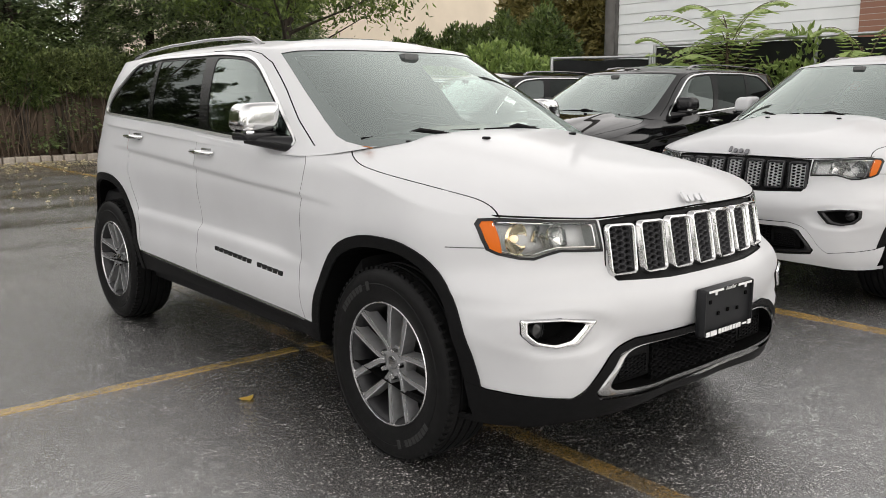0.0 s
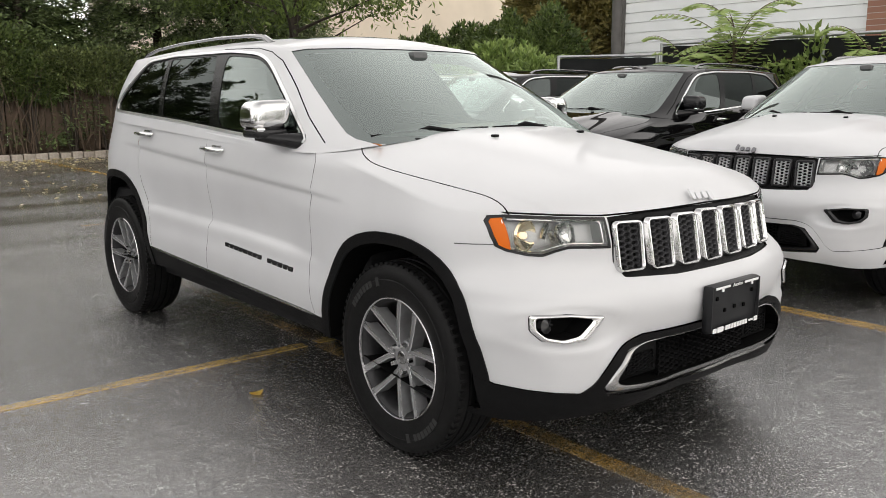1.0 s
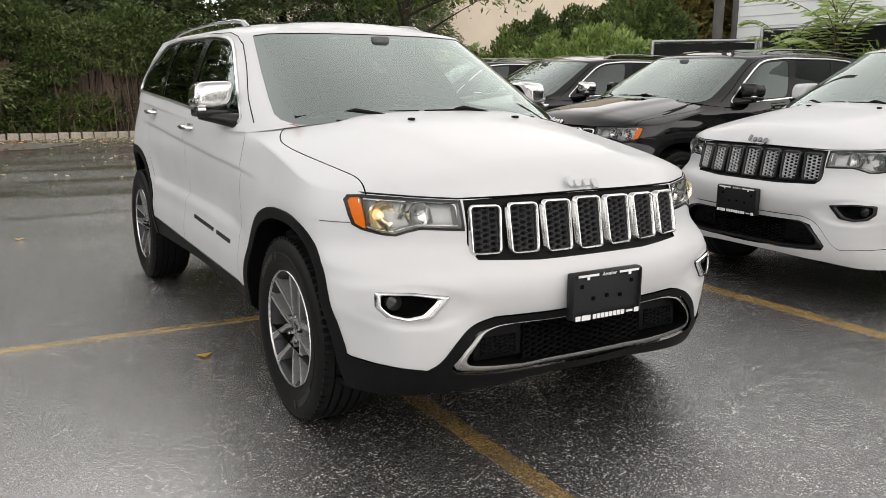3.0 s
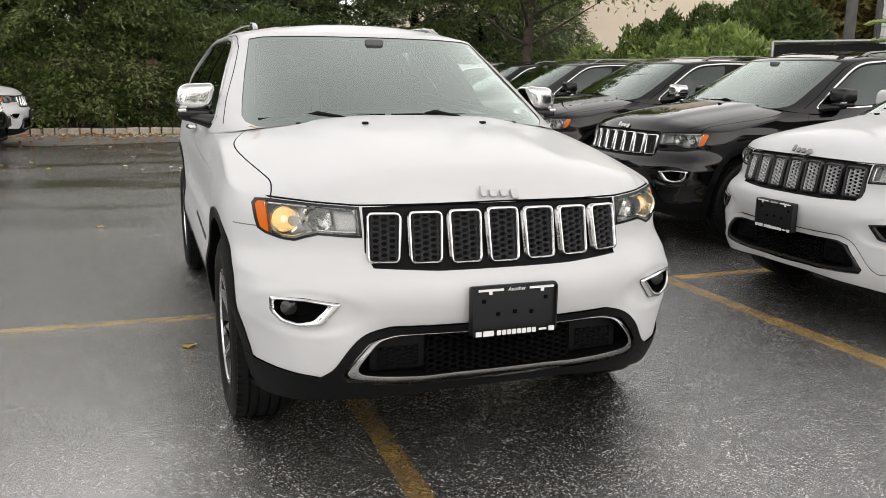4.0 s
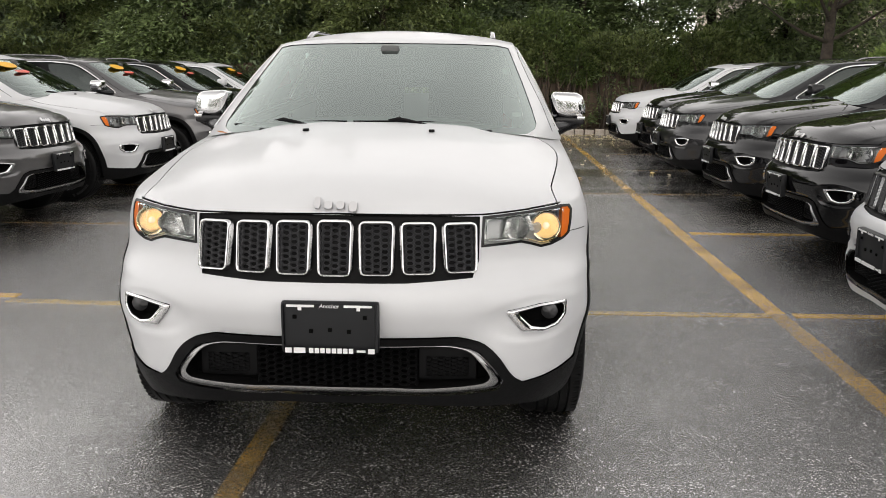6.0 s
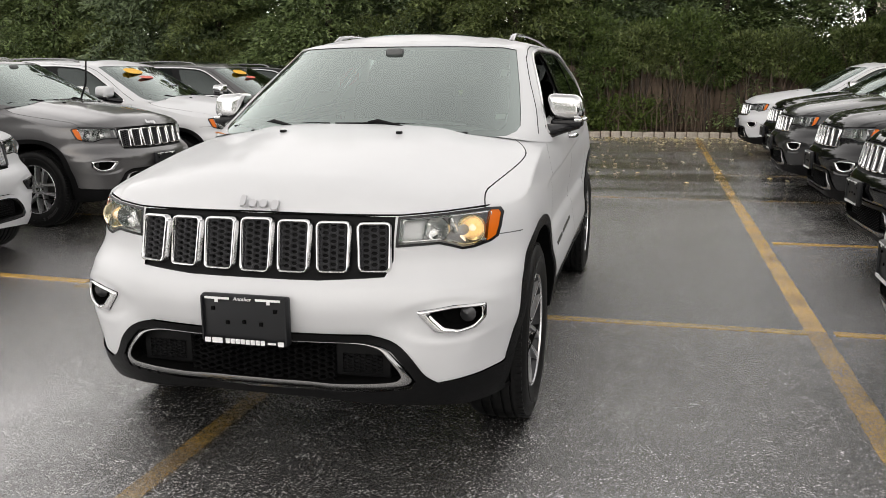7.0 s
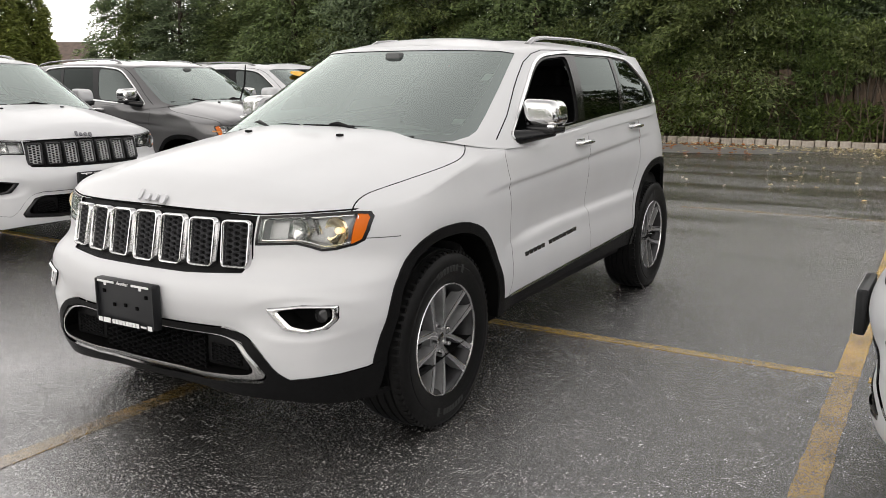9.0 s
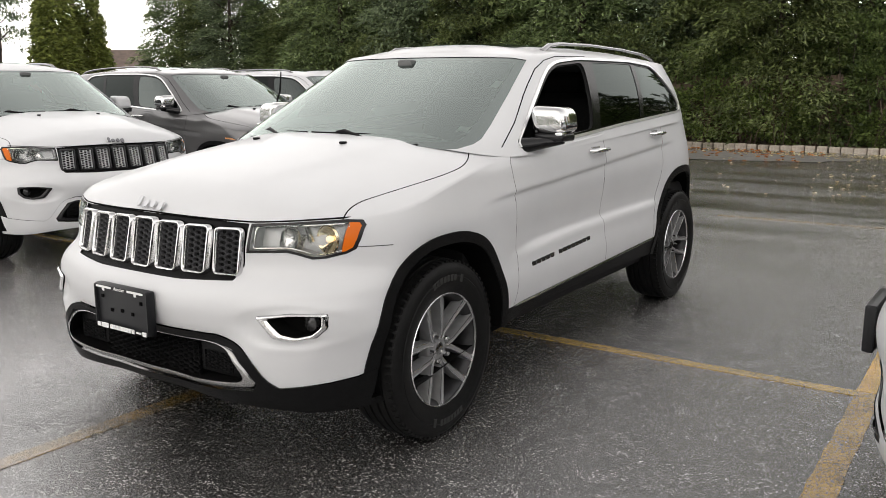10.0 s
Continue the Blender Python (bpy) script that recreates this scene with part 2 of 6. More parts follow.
class Piece:
    """A cut-out stretch of skin: places, faces and the skin's own normals."""

    def __init__(self, v, f, n):
        self.v, self.f, self.n = np.array(v, float).reshape(-1, 3), f, np.array(n, float).reshape(-1, 3)

    def mirrored(self):
        flip = np.array([-1, 1, 1])
        return Piece(self.v * flip, [tuple(reversed(f)) for f in self.f], self.n * flip)

    def both(self):
        m = self.mirrored()
        k = len(self.v)
        mapped = [i if abs(p[0]) < 1e-5 else k + i for i, p in enumerate(self.v)]
        return Piece(np.vstack([self.v, m.v]), self.f + [tuple(mapped[i] for i in f) for f in m.f], np.vstack([self.n, m.n]))

    def moved(self, d):
        return Piece(self.v + self.n * d, self.f, self.n)

    def shell(self, top, bottom, floor=True):
        """A slab between two offsets along the normals, with walls."""
        a, b = self.v + self.n * top, self.v + self.n * bottom
        v, n, f = list(a), list(self.n), [tuple(x) for x in self.f]
        if floor:
            k = len(v)
            v += list(b)
            n += list(-self.n)
            f += [tuple(k + i for i in reversed(x)) for x in self.f]
        return self._walls(a, b, v, n, f)

    def bucket(self, vec, shrink=1.0):
        """The floor pushed in by vec, with walls up to the rim, seen from outside."""
        c = self.v.mean(0)
        a, b = self.v, c + (self.v - c) * shrink + np.array(vec)
        v, n, f = list(b), list(self.n), [tuple(x) for x in self.f]
        return self._walls(a, b, v, n, f, True)

    def _walls(self, a, b, v, n, f, inward=False):
        seen = {}
        for x in self.f:
            for i, j in zip(x, x[1:] + x[:1]):
                seen[(i, j)] = True
        for (i, j) in seen:
            if (j, i) not in seen:
                q = [a[i], b[i], b[j], a[j]]
                if not inward:
                    q = q
                else:
                    q = q[::-1]
                nm = np.cross(q[1] - q[0], q[2] - q[0])
                ln = np.linalg.norm(nm)
                if ln < 1e-12:
                    continue
                k = len(v)
                v += q
                n += [nm / ln] * 4
                f.append((k, k + 1, k + 2, k + 3))
        return Piece(v, f, n)

    def eased(self):
        """Normals turned towards one another where the pillar's foot runs into the fender."""
        n = self.n.copy()
        for k, (x, y, z) in enumerate(self.v):
            if -1.25 < y < -0.2 and abs(x) > 0.55:
                h = z - float(SHOULDER(y))
                fade = min(1, (y + 1.25) / 0.25, (-0.2 - y) / 0.3)
                w = fade * math.exp(-((h / (0.07 if h > 0 else 0.05)) ** 2))
                t = np.array((0.80 if x > 0 else -0.80, -0.12, 0.58))
                m = n[k] * (1 - w) + t * w
                n[k] = m / (np.linalg.norm(m) + 1e-9)
        return Piece(self.v, self.f, n)

    def islands(self):
        """The separate stretches that it is made of."""
        root = list(range(len(self.v)))

        def find(i):
            while root[i] != i:
                root[i] = root[root[i]]
                i = root[i]
            return i

        for f in self.f:
            for i in f[1:]:
                root[find(i)] = find(f[0])
        groups = collections.defaultdict(list)
        for f in self.f:
            groups[find(f[0])].append(f)
        out = []
        for fs in groups.values():
            used = sorted({i for f in fs for i in f})
            new_i = {i: k for k, i in enumerate(used)}
            out.append(Piece(self.v[used], [tuple(new_i[i] for i in f) for f in fs], self.n[used]))
        return out

    def make(self, name, mat, parent=None, label=""):
        me = bpy.data.meshes.new(name)
        me.from_pydata(self.v.tolist(), [], [list(x) for x in self.f])
        me.shade_smooth()
        me.normals_split_custom_set_from_vertices(self.n.tolist())
        return link(name, me, mat, parent, label)


class Skin:
    """A half of a car's outside, which can be cut along outlines and taken apart."""

    def __init__(self):
        self.bm = bmesh.new()
        self.tag = self.bm.faces.layers.int.new("region")
        self.names = ["paint"]

    def grid(self, rows):
        vs = [[self.bm.verts.new(p) for p in row] for row in rows]
        for a, b in zip(vs, vs[1:]):
            for i in range(len(a) - 1):
                self.bm.faces.new((a[i], a[i + 1], b[i + 1], b[i]))

    def cut(self, poly, axes, where, closed=True):
        i, j = axes
        k = 3 - i - j
        for a, b in zip(poly, poly[1:] + (poly[:1] if closed else [])):
            d = Vector((b[0] - a[0], b[1] - a[1]))
            if d.length < 1e-5:
                continue
            no, co = [0, 0, 0], [0, 0, 0]
            no[i], no[j] = d.y, -d.x
            co[i], co[j] = a
            x0, x1, y0, y1 = min(a[0], b[0]) - 1e-4, max(a[0], b[0]) + 1e-4, min(a[1], b[1]) - 1e-4, max(a[1], b[1]) + 1e-4
            pick = []
            for f in self.bm.faces:
                xs = [v.co[i] for v in f.verts]
                if max(xs) < x0 or min(xs) > x1:
                    continue
                ys = [v.co[j] for v in f.verts]
                if max(ys) < y0 or min(ys) > y1:
                    continue
                if not where(f.calc_center_median()):
                    continue
                s = [(v.co[i] - a[0]) * d.y - (v.co[j] - a[1]) * d.x for v in f.verts]
                if min(s) < -1e-7 and max(s) > 1e-7:
                    pick.append(f)
            if pick:
                geom = pick + list({e for f in pick for e in f.edges}) + list({v for f in pick for v in f.verts})
                bmesh.ops.bisect_plane(self.bm, geom=geom, dist=1e-5, plane_co=co, plane_no=no)

    def mark(self, name, test, over=("paint",)):
        if name not in self.names:
            self.names.append(name)
        k, allowed = self.names.index(name), None if over is None else {self.names.index(o) for o in over if o in self.names}
        for f in self.bm.faces:
            if (allowed is None or f[self.tag] in allowed) and test(f.calc_center_median()):
                f[self.tag] = k

    def mark_poly(self, name, poly, axes, where, over=("paint",)):
        i, j = axes
        self.cut(poly, axes, where)
        x0, x1 = min(p[0] for p in poly), max(p[0] for p in poly)
        self.mark(name, lambda c: x0 <= c[i] <= x1 and where(c) and inside((c[i], c[j]), poly), over)

    def seam(self, line, axes, where, width=0.0035, closed=False, over=("paint",)):
        """A thin panel gap along a line."""
        left, right = [], []
        n = len(line)
        for q in range(n):
            a = Vector(line[q - 1]) if q or closed else Vector(line[q])
            b = Vector(line[(q + 1) % n]) if q < n - 1 or closed else Vector(line[q])
            e = (b - a).normalized()
            s = Vector((-e.y, e.x)) * width / 2
            left.append(tuple(Vector(line[q]) + s))
            right.append(tuple(Vector(line[q]) - s))
        if closed:
            self.cut(left, axes, where)
            self.cut(right, axes, where)
            quads = [[left[q], left[(q + 1) % n], right[(q + 1) % n], right[q]] for q in range(n)]
        else:
            self.cut(left, axes, where, False)
            self.cut(right, axes, where, False)
            quads = [[left[q], left[q + 1], right[q + 1], right[q]] for q in range(n - 1)]
        i, j = axes
        if "gap" not in self.names:
            self.names.append("gap")
        k, allowed = self.names.index("gap"), {self.names.index(o) for o in over if o in self.names}
        lo = [min(p[c] for p in line) - width for c in (0, 1)]
        hi = [max(p[c] for p in line) + width for c in (0, 1)]
        for f in self.bm.faces:
            c = f.calc_center_median()
            p = (c[i], c[j])
            if f[self.tag] in allowed and lo[0] <= p[0] <= hi[0] and lo[1] <= p[1] <= hi[1] and where(c):
                if any(inside(p, qd) for qd in quads):
                    f[self.tag] = k

    def finish(self):
        bmesh.ops.recalc_face_normals(self.bm, faces=self.bm.faces)
        self.bm.normal_update()
        if sum(f.normal.dot(f.calc_center_median() - Vector((0, 0, 0.9))) for f in self.bm.faces) < 0:
            bmesh.ops.reverse_faces(self.bm, faces=self.bm.faces)
        self.bm.normal_update()
        self.bm.verts.index_update()

    def take(self, name, test=None):
        wanted = {self.names.index(k) for k in ((name,) if isinstance(name, str) else name)}
        index, v, n, f = {}, [], [], []
        for face in self.bm.faces:
            if face[self.tag] not in wanted or (test and not test(face.calc_center_median())):
                continue
            row = []
            for vert in face.verts:
                if vert.index not in index:
                    index[vert.index] = len(v)
                    v.append(tuple(vert.co))
                    nm = vert.normal.copy()
                    if abs(vert.co.x) < 1e-5:
                        nm.x = 0
                        nm.normalize()
                    n.append(tuple(nm))
                row.append(index[vert.index])
            f.append(tuple(row))
        return Piece(v, f, n)


# ---- the car: its outside as one skin, cut into panels ----
AXLE, HUB_Z, HUB_X = 1.4575, 0.375, 0.905
NOSE = curve_fn([0.24, 0.31, 0.37, 0.45, 0.52, 0.60, 0.67, 0.73, 0.79, 0.90, 0.98, 1.03], [-2.190, -2.232, -2.252, -2.260, -2.270, -2.305, -2.318, -2.30, -2.245, -2.222, -2.195, -2.16])
TAIL = curve_fn([0.24, 0.40, 0.60, 0.80, 1.0, 1.3], [2.33, 2.44, 2.475, 2.46, 2.42, 2.37])
FLANK = curve_fn([0.24, 0.32, 0.42, 0.50, 0.58, 0.66, 0.78, 0.90, 1.00, 1.08, 1.16, 1.24, 1.31], [0.885, 0.908, 0.926, 0.940, 0.943, 0.930, 0.927, 0.929, 0.929, 0.918, 0.900, 0.882, 0.865])
FOOT = curve_fn([-2.4, -2.24, -2.1, -1.9, -1.0, 0.9, 1.9, 2.5], [0.310, 0.302, 0.268, 0.262, 0.378, 0.402, 0.36, 0.38])
SHOULDER = curve_fn([-2.35, -2.15, -1.9, -1.6, -1.3, -1.0, -0.5, 0.2, 1.0, 1.7, 2.4], [0.990, 0.990, 1.000, 1.058, 1.112, 1.152, 1.178, 1.213, 1.252, 1.290, 1.30])
LEDGE = curve_fn([-0.95, -0.84, -0.34, 0.2, 0.8, 1.05], [0.706, 0.718, 0.748, 0.758, 0.765, 0.768])
TAPER = 1.05  # length over which the tail narrows


CHIN = curve_fn([0.24, 0.38, 0.45, 0.52, 0.58, 0.66, 0.76, 1.05], [0.058, 0.058, 0.058, 0.052, 0.045, 0.036, 0.0, 0.0])


def smooth_step(v, a, b):
    t = min(1, max(0, (v - a) / (b - a)))
    return t * t * (3 - 2 * t)


def chin_push(x, z):
    """How far the lower corners of the nose stand forward of the plain round outline."""
    k = smooth_step(z, 0.42, 0.64)
    return float(CHIN(z)) * smooth_step(x, 0.15 + 0.33 * k, 0.55 + 0.26 * k) * (1 - smooth_step(x, 0.72 + 0.12 * k, 0.92))


N_F, N_S, N_R = 44, 70, 22


def ring(W, F, D, nf, R, E, nr):
    """Half of a plan outline, from the middle of the nose round the flank to the middle of the tail."""
    pts = []
    for k in range(N_F):
        th = math.pi / 2 * k / N_F
        pts.append((W * math.sin(th) ** (2 / nf), F + D * (1 - math.cos(th) ** (2 / nf))))
    for k in range(N_S):
        t = k / N_S
        pts.append((W, F + D + t * (R - E - F - D)))
    for k in range(N_R + 1):
        th = math.pi / 2 * (1 - k / N_R)
        pts.append((W * max(math.sin(th), 0) ** (2 / nr), R - E * (1 - max(math.cos(th), 0) ** (2 / nr))))
    return pts


def body_point(j, v, base):
    x0, y0 = base[j]
    z = float(FOOT(y0)) + v * (float(SHOULDER(y0)) - float(FOOT(y0)))
    W, F, R = float(FLANK(z)), float(NOSE(z)), float(TAIL(z))
    x, y = ring_at(j, W, F, R)
    # a hollow round the fog lamps
    if y < -1.8:
        y -= chin_push(x, z)
        d = math.hypot((x - 0.71) / 0.17, (z - 0.612) / 0.075)
        y += 0.016 * (0.5 - 0.5 * math.tanh((d - 1.0) / 0.12))
        y += 0.008 * (0.5 - 0.5 * math.tanh((abs(z - 0.70) - 0.02) / 0.012)) * min(1, max(0, (x - 0.55) / 0.2))
    # swelling over the wheels, a hollow along the doors
    if x > 0.7:
        for yc in (-AXLE, AXLE):
            r = math.hypot(y - yc, z - 0.40)
            x += (0.012 if yc < 0 else 0.004) * math.exp(-(((r - 0.50) / 0.10) ** 2)) * min(1, (x - 0.7) / 0.2)
        if -0.95 < y < 1.05:
            fade = min(1, (y + 0.95) / 0.30, (1.05 - y) / 0.12)
            d = z - float(LEDGE(y))
            x -= 0.030 * fade * math.exp(-((d / (0.15 if d > 0 else 0.028)) ** 2))
        sh = 0.983 + 0.058 * (y + 0.856)
        if -1.15 < y < 1.4:
            x -= 0.019 * (0.5 - 0.5 * math.tanh((z - sh) / 0.007)) * math.exp(-max(0, sh - z) / 0.16) * max(0, min(1, (y + 1.15) / 0.35, (1.4 - y) / 0.4))
        # the fender tops lean in
        if y < -0.5:
            k = min(1, max(0, (z - 0.90) / 0.16))
            x -= 0.020 * k * k * (3 - 2 * k) * min(1, (-0.5 - y) / 0.4)
    return x, y, z


def ring_at(j, W, F, R):
    if j < N_F:
        th = math.pi / 2 * j / N_F
        return W * math.sin(th) ** (2 / 2.45), F + 0.63 * (1 - math.cos(th) ** (2 / 2.45))
    if j < N_F + N_S:
        t = (j - N_F) / N_S
        return W, F + 0.63 + t * (R - TAPER - F - 0.63)
    th = math.pi / 2 * (1 - (j - N_F - N_S) / N_R)
    return W * max(math.sin(th), 0) ** (2 / 2.15), R - TAPER * (1 - max(math.cos(th), 0) ** (2 / 2.15))


def build_body():
    skin = Skin()
    base = ring(0.94, -2.3, 0.63, 2.45, 2.46, TAPER, 2.15)
    levels = 84
    rows = [[body_point(j, v / levels, base) for j in range(len(base))] for v in range(levels + 1)]
    skin.grid(rows)
    top = rows[-1]
    # bonnet: front edge, flank and cowl joined by a crowned sheet
    c = next(j for j in range(N_F) if top[j][0] > 0.845)
    e = next(j for j in range(len(top)) if top[j][1] > -0.93)
    B, S = [Vector(p) for p in top[: c + 1]], [Vector(p) for p in top[c : e + 1]]
    spine = curve_fn([-2.25, -2.19, -2.15, -2.08, -1.95, -1.75, -1.40, -1.10, -0.9], [0.985, 0.992, 1.040, 1.078, 1.112, 1.148, 1.203, 1.240, 1.25])
    nb, na = len(S) - 1, len(B) - 1
    cowl_y = S[-1].y
    lid = []
    for q in range(nb + 1):
        b = q / nb
        row = []
        yc = B[0].y + (cowl_y - B[0].y) * b**1.15
        for p in range(na + 1):
            a = B[p].x / B[-1].x
            C = Vector((0, yc, float(spine(yc))))
            C0, C1 = Vector((0, B[0].y, float(spine(B[0].y)))), Vector((0, cowl_y, float(spine(cowl_y))))
            T = Vector((S[-1].x * a, cowl_y, C1.z + (S[-1].z - C1.z) * a**2.6))
            out = Vector((0, 0, 0))
            for ax in range(3):
                al = a if ax < 2 else a**2.6
                fb = (1 - b) if ax < 2 else (1 - b) ** 5
                bb = b if ax < 2 else b**3
                v = (1 - al) * C[ax] + al * S[q][ax]
                v += fb * (B[p][ax] - ((1 - al) * C0[ax] + al * S[0][ax]))
                v += bb * (T[ax] - ((1 - al) * C1[ax] + al * S[-1][ax]))
                out[ax] = v
            # shallow raised middle of the bonnet
            inner = abs(out.x) - (0.40 + 0.10 * (out.y + 2.0))
            out.z += 0.012 * (0.5 - 0.5 * math.tanh(inner / 0.05)) * min(1, b * 6) * min(1, (1 - a) * 6)
            row.append(out)
        lid.append(row)
    skin.grid(lid)
    ledge = [top[e:], [(max(x - 0.13, 0), y - 0.0 * y, z + 0.012) for x, y, z in top[e:]]]
    skin.grid(ledge)
    bmesh.ops.remove_doubles(skin.bm, verts=skin.bm.verts, dist=4e-4)
    return skin


def build_cabin():
    skin = Skin()
    lower = dict(W=0.900, F=-1.19, D=0.47, nf=2.75, R=2.30, E=1.05, nr=2.2)
    upper = dict(W=0.668, F=-0.36, D=0.26, nf=2.9, R=1.98, E=0.40, nr=2.8)
    lo, up = ring(**lower), ring(**upper)
    rows = []
    levels = 26
    for k in range(levels + 1):
        v = k / levels
        row = []
        for (xa, ya), (xb, yb) in zip(lo, up):
            za = (1.225 if ya < -1.0 else 1.225 + (ya + 1.0) * 0.02) - 0.078 * (min(1, xa / 0.9)) ** 3 + max(0, ya) * 0.03
            zb = 1.655 - 0.045 * (min(1, xb / 0.66)) ** 4 * max(0, min(1, (0.1 - yb) / 0.5)) - 0.03 * max(0, (yb - 1.2) / 0.7)
            bulge = math.sin(math.pi * v)
            frontness = max(0, min(1, (-0.35 - (ya + yb) / 2) / 0.3))
            x = xa + (xb - xa) * v + 0.026 * bulge * min(1, xa / 0.8) * (1 - frontness)
            y = ya + (yb - ya) * v - 0.030 * bulge * frontness * (1 - (xa / 0.9) ** 4)
            row.append((x, y, za + (zb - za) * v))
        rows.append(row)
    skin.grid(rows)
    spine = curve_fn([-0.4, -0.2, 0.1, 0.5, 1.0, 1.6, 1.98], [1.660, 1.697, 1.722, 1.735, 1.734, 1.708, 1.655])
    top, roof = rows[-1], []
    for q in range(11):
        k = q / 10
        row = []
        for x, y, z in top:
            yy = y + k * (min(max(y, -0.12), 1.72) - y)
            row.append((x * (1 - k), yy, z + (float(spine(yy)) - z) * (1 - (1 - k) ** 2.2)))
        roof.append(row)
    skin.grid(roof)
    bmesh.ops.remove_doubles(skin.bm, verts=skin.bm.verts, dist=4e-4)
    return skin


def arch_line(yc, grow, tuck=0.0):
    pts = [(0.500, 0.24), (0.490, 0.42), (0.455, 0.56), (0.405, 0.70), (0.30, 0.825), (0.12, 0.883), (-0.12, 0.884), (-0.27, 0.842), (-0.385, 0.742), (-0.452 + tuck * 0.5, 0.60), (-0.478 + tuck * 0.8, 0.47), (-0.486 + tuck, 0.24)]
    if yc > 0:
        pts = [(0.56, 0.24), (0.54, 0.42), (0.515, 0.58), (0.45, 0.76), (0.32, 0.890), (0.12, 0.942), (-0.12, 0.938), (-0.30, 0.864), (-0.43, 0.71), (-0.50, 0.57), (-0.545, 0.44), (-0.56, 0.24)]
    poly = rounded([(yc + y, z) for y, z in pts], 0.09, 3)[4:-4]
    poly = [(yc + pts[0][0], pts[0][1])] + poly + [(yc + pts[-1][0], pts[-1][1])]
    return offset_poly(poly, grow)


HEADLAMP = [(0.512, 0.974), (0.70, 0.985), (0.800, 0.990), (0.838, 0.986), (0.850, 0.968), (0.846, 0.918), (0.838, 0.882), (0.815, 0.866), (0.765, 0.851), (0.725, 0.848), (0.690, 0.862), (0.650, 0.874), (0.508, 0.868)]
FOG = [(0.824, 0.664), (0.72, 0.668), (0.598, 0.652), (0.611, 0.632), (0.660, 0.572), (0.735, 0.561), (0.792, 0.574), (0.824, 0.610)]
FOG_HOLE = [(0.810, 0.654), (0.72, 0.658), (0.642, 0.645), (0.650, 0.632), (0.690, 0.590), (0.738, 0.577), (0.784, 0.588), (0.810, 0.615)]
GRILLE = [(0.0, 0.982), (0.30, 0.982), (0.503, 0.974), (0.502, 0.82), (0.480, 0.768), (0.25, 0.757), (0.0, 0.757)]
INTAKE = [(0.0, 0.566), (0.43, 0.566), (0.52, 0.545), (0.578, 0.49), (0.622, 0.41), (0.665, 0.378)]
SMILE = [(-0.01, 0.536), (0.42, 0.536), (0.50, 0.518), (0.555, 0.455), (0.592, 0.395), (0.575, 0.366), (0.30, 0.344), (-0.01, 0.337)]
MOUTH = [(-0.01, 0.528), (0.41, 0.528), (0.474, 0.514), (0.522, 0.462), (0.552, 0.414), (0.532, 0.394), (0.30, 0.372), (-0.01, 0.365)]
GLASS_LINE = [(-0.795, 1.188), (-0.515, 1.368), (-0.29, 1.505), (-0.17, 1.566), (-0.05, 1.600), (0.25, 1.624), (1.00, 1.628), (1.40, 1.606), (1.610, 1.318), (0.93, 1.284), (0.50, 1.262), (-0.12, 1.222)]
FRONT_GLASS = [(-0.755, 1.206), (-0.50, 1.366), (-0.285, 1.494), (-0.165, 1.553), (-0.045, 1.587), (0.30, 1.612), (0.085, 1.246), (-0.12, 1.234)]
REAR_GLASS = [(0.425, 1.614), (1.03, 1.616), (0.80, 1.287), (0.50, 1.272), (0.180, 1.252)]
QUARTER_GLASS = [(1.085, 1.615), (1.375, 1.594), (1.570, 1.328), (0.865, 1.291)]
SCREEN = [(0.0, 1.632), (0.35, 1.630), (0.57, 1.624), (0.636, 1.612), (0.704, 1.430), (0.747, 1.300), (0.764, 1.235), (0.755, 1.212), (0.715, 1.193), (0.0, 1.175)]
CLEAR_SCREEN = [(0.0, 1.612), (0.35, 1.610), (0.55, 1.604), (0.606, 1.592), (0.664, 1.430), (0.696, 1.300), (0.700, 1.240), (0.685, 1.224), (0.0, 1.220)]
DOOR_FRAME = [(-0.87, 1.200), (-0.70, 1.300), (-0.505, 1.431), (-0.415, 1.487), (-0.28, 1.566), (-0.16, 1.612), (-0.02, 1.636), (0.36, 1.646)]
SIDE, FRONT, TOP = (1, 2), (0, 2), (0, 1)


def flank(c):
    return c[0] > 0.6


def nose(c):
    return c[1] < -1.55


HOOD_SIDE = curve_fn([-2.20, -2.05, -1.96, -1.90, -1.83, -1.75, -1.60, -1.45, -1.30, -1.20, -1.12, -1.06, -1.02, -0.96, -0.90], [0.800, 0.800, 0.794, 0.780, 0.774, 0.784, 0.805, 0.824, 0.836, 0.832, 0.808, 0.778, 0.752, 0.70, 0.62])
HOOD_EDGE = [(float(HOOD_SIDE(y)), y) for y in [-2.20 + 1.30 * k / 40 for k in range(41)]]


DOOR_EDGE = curve_fn([0.40, 0.52, 0.68, 0.85, 1.02, 1.12, 1.20], [-0.935, -0.885, -0.852, -0.850, -0.862, -0.872, -0.85])


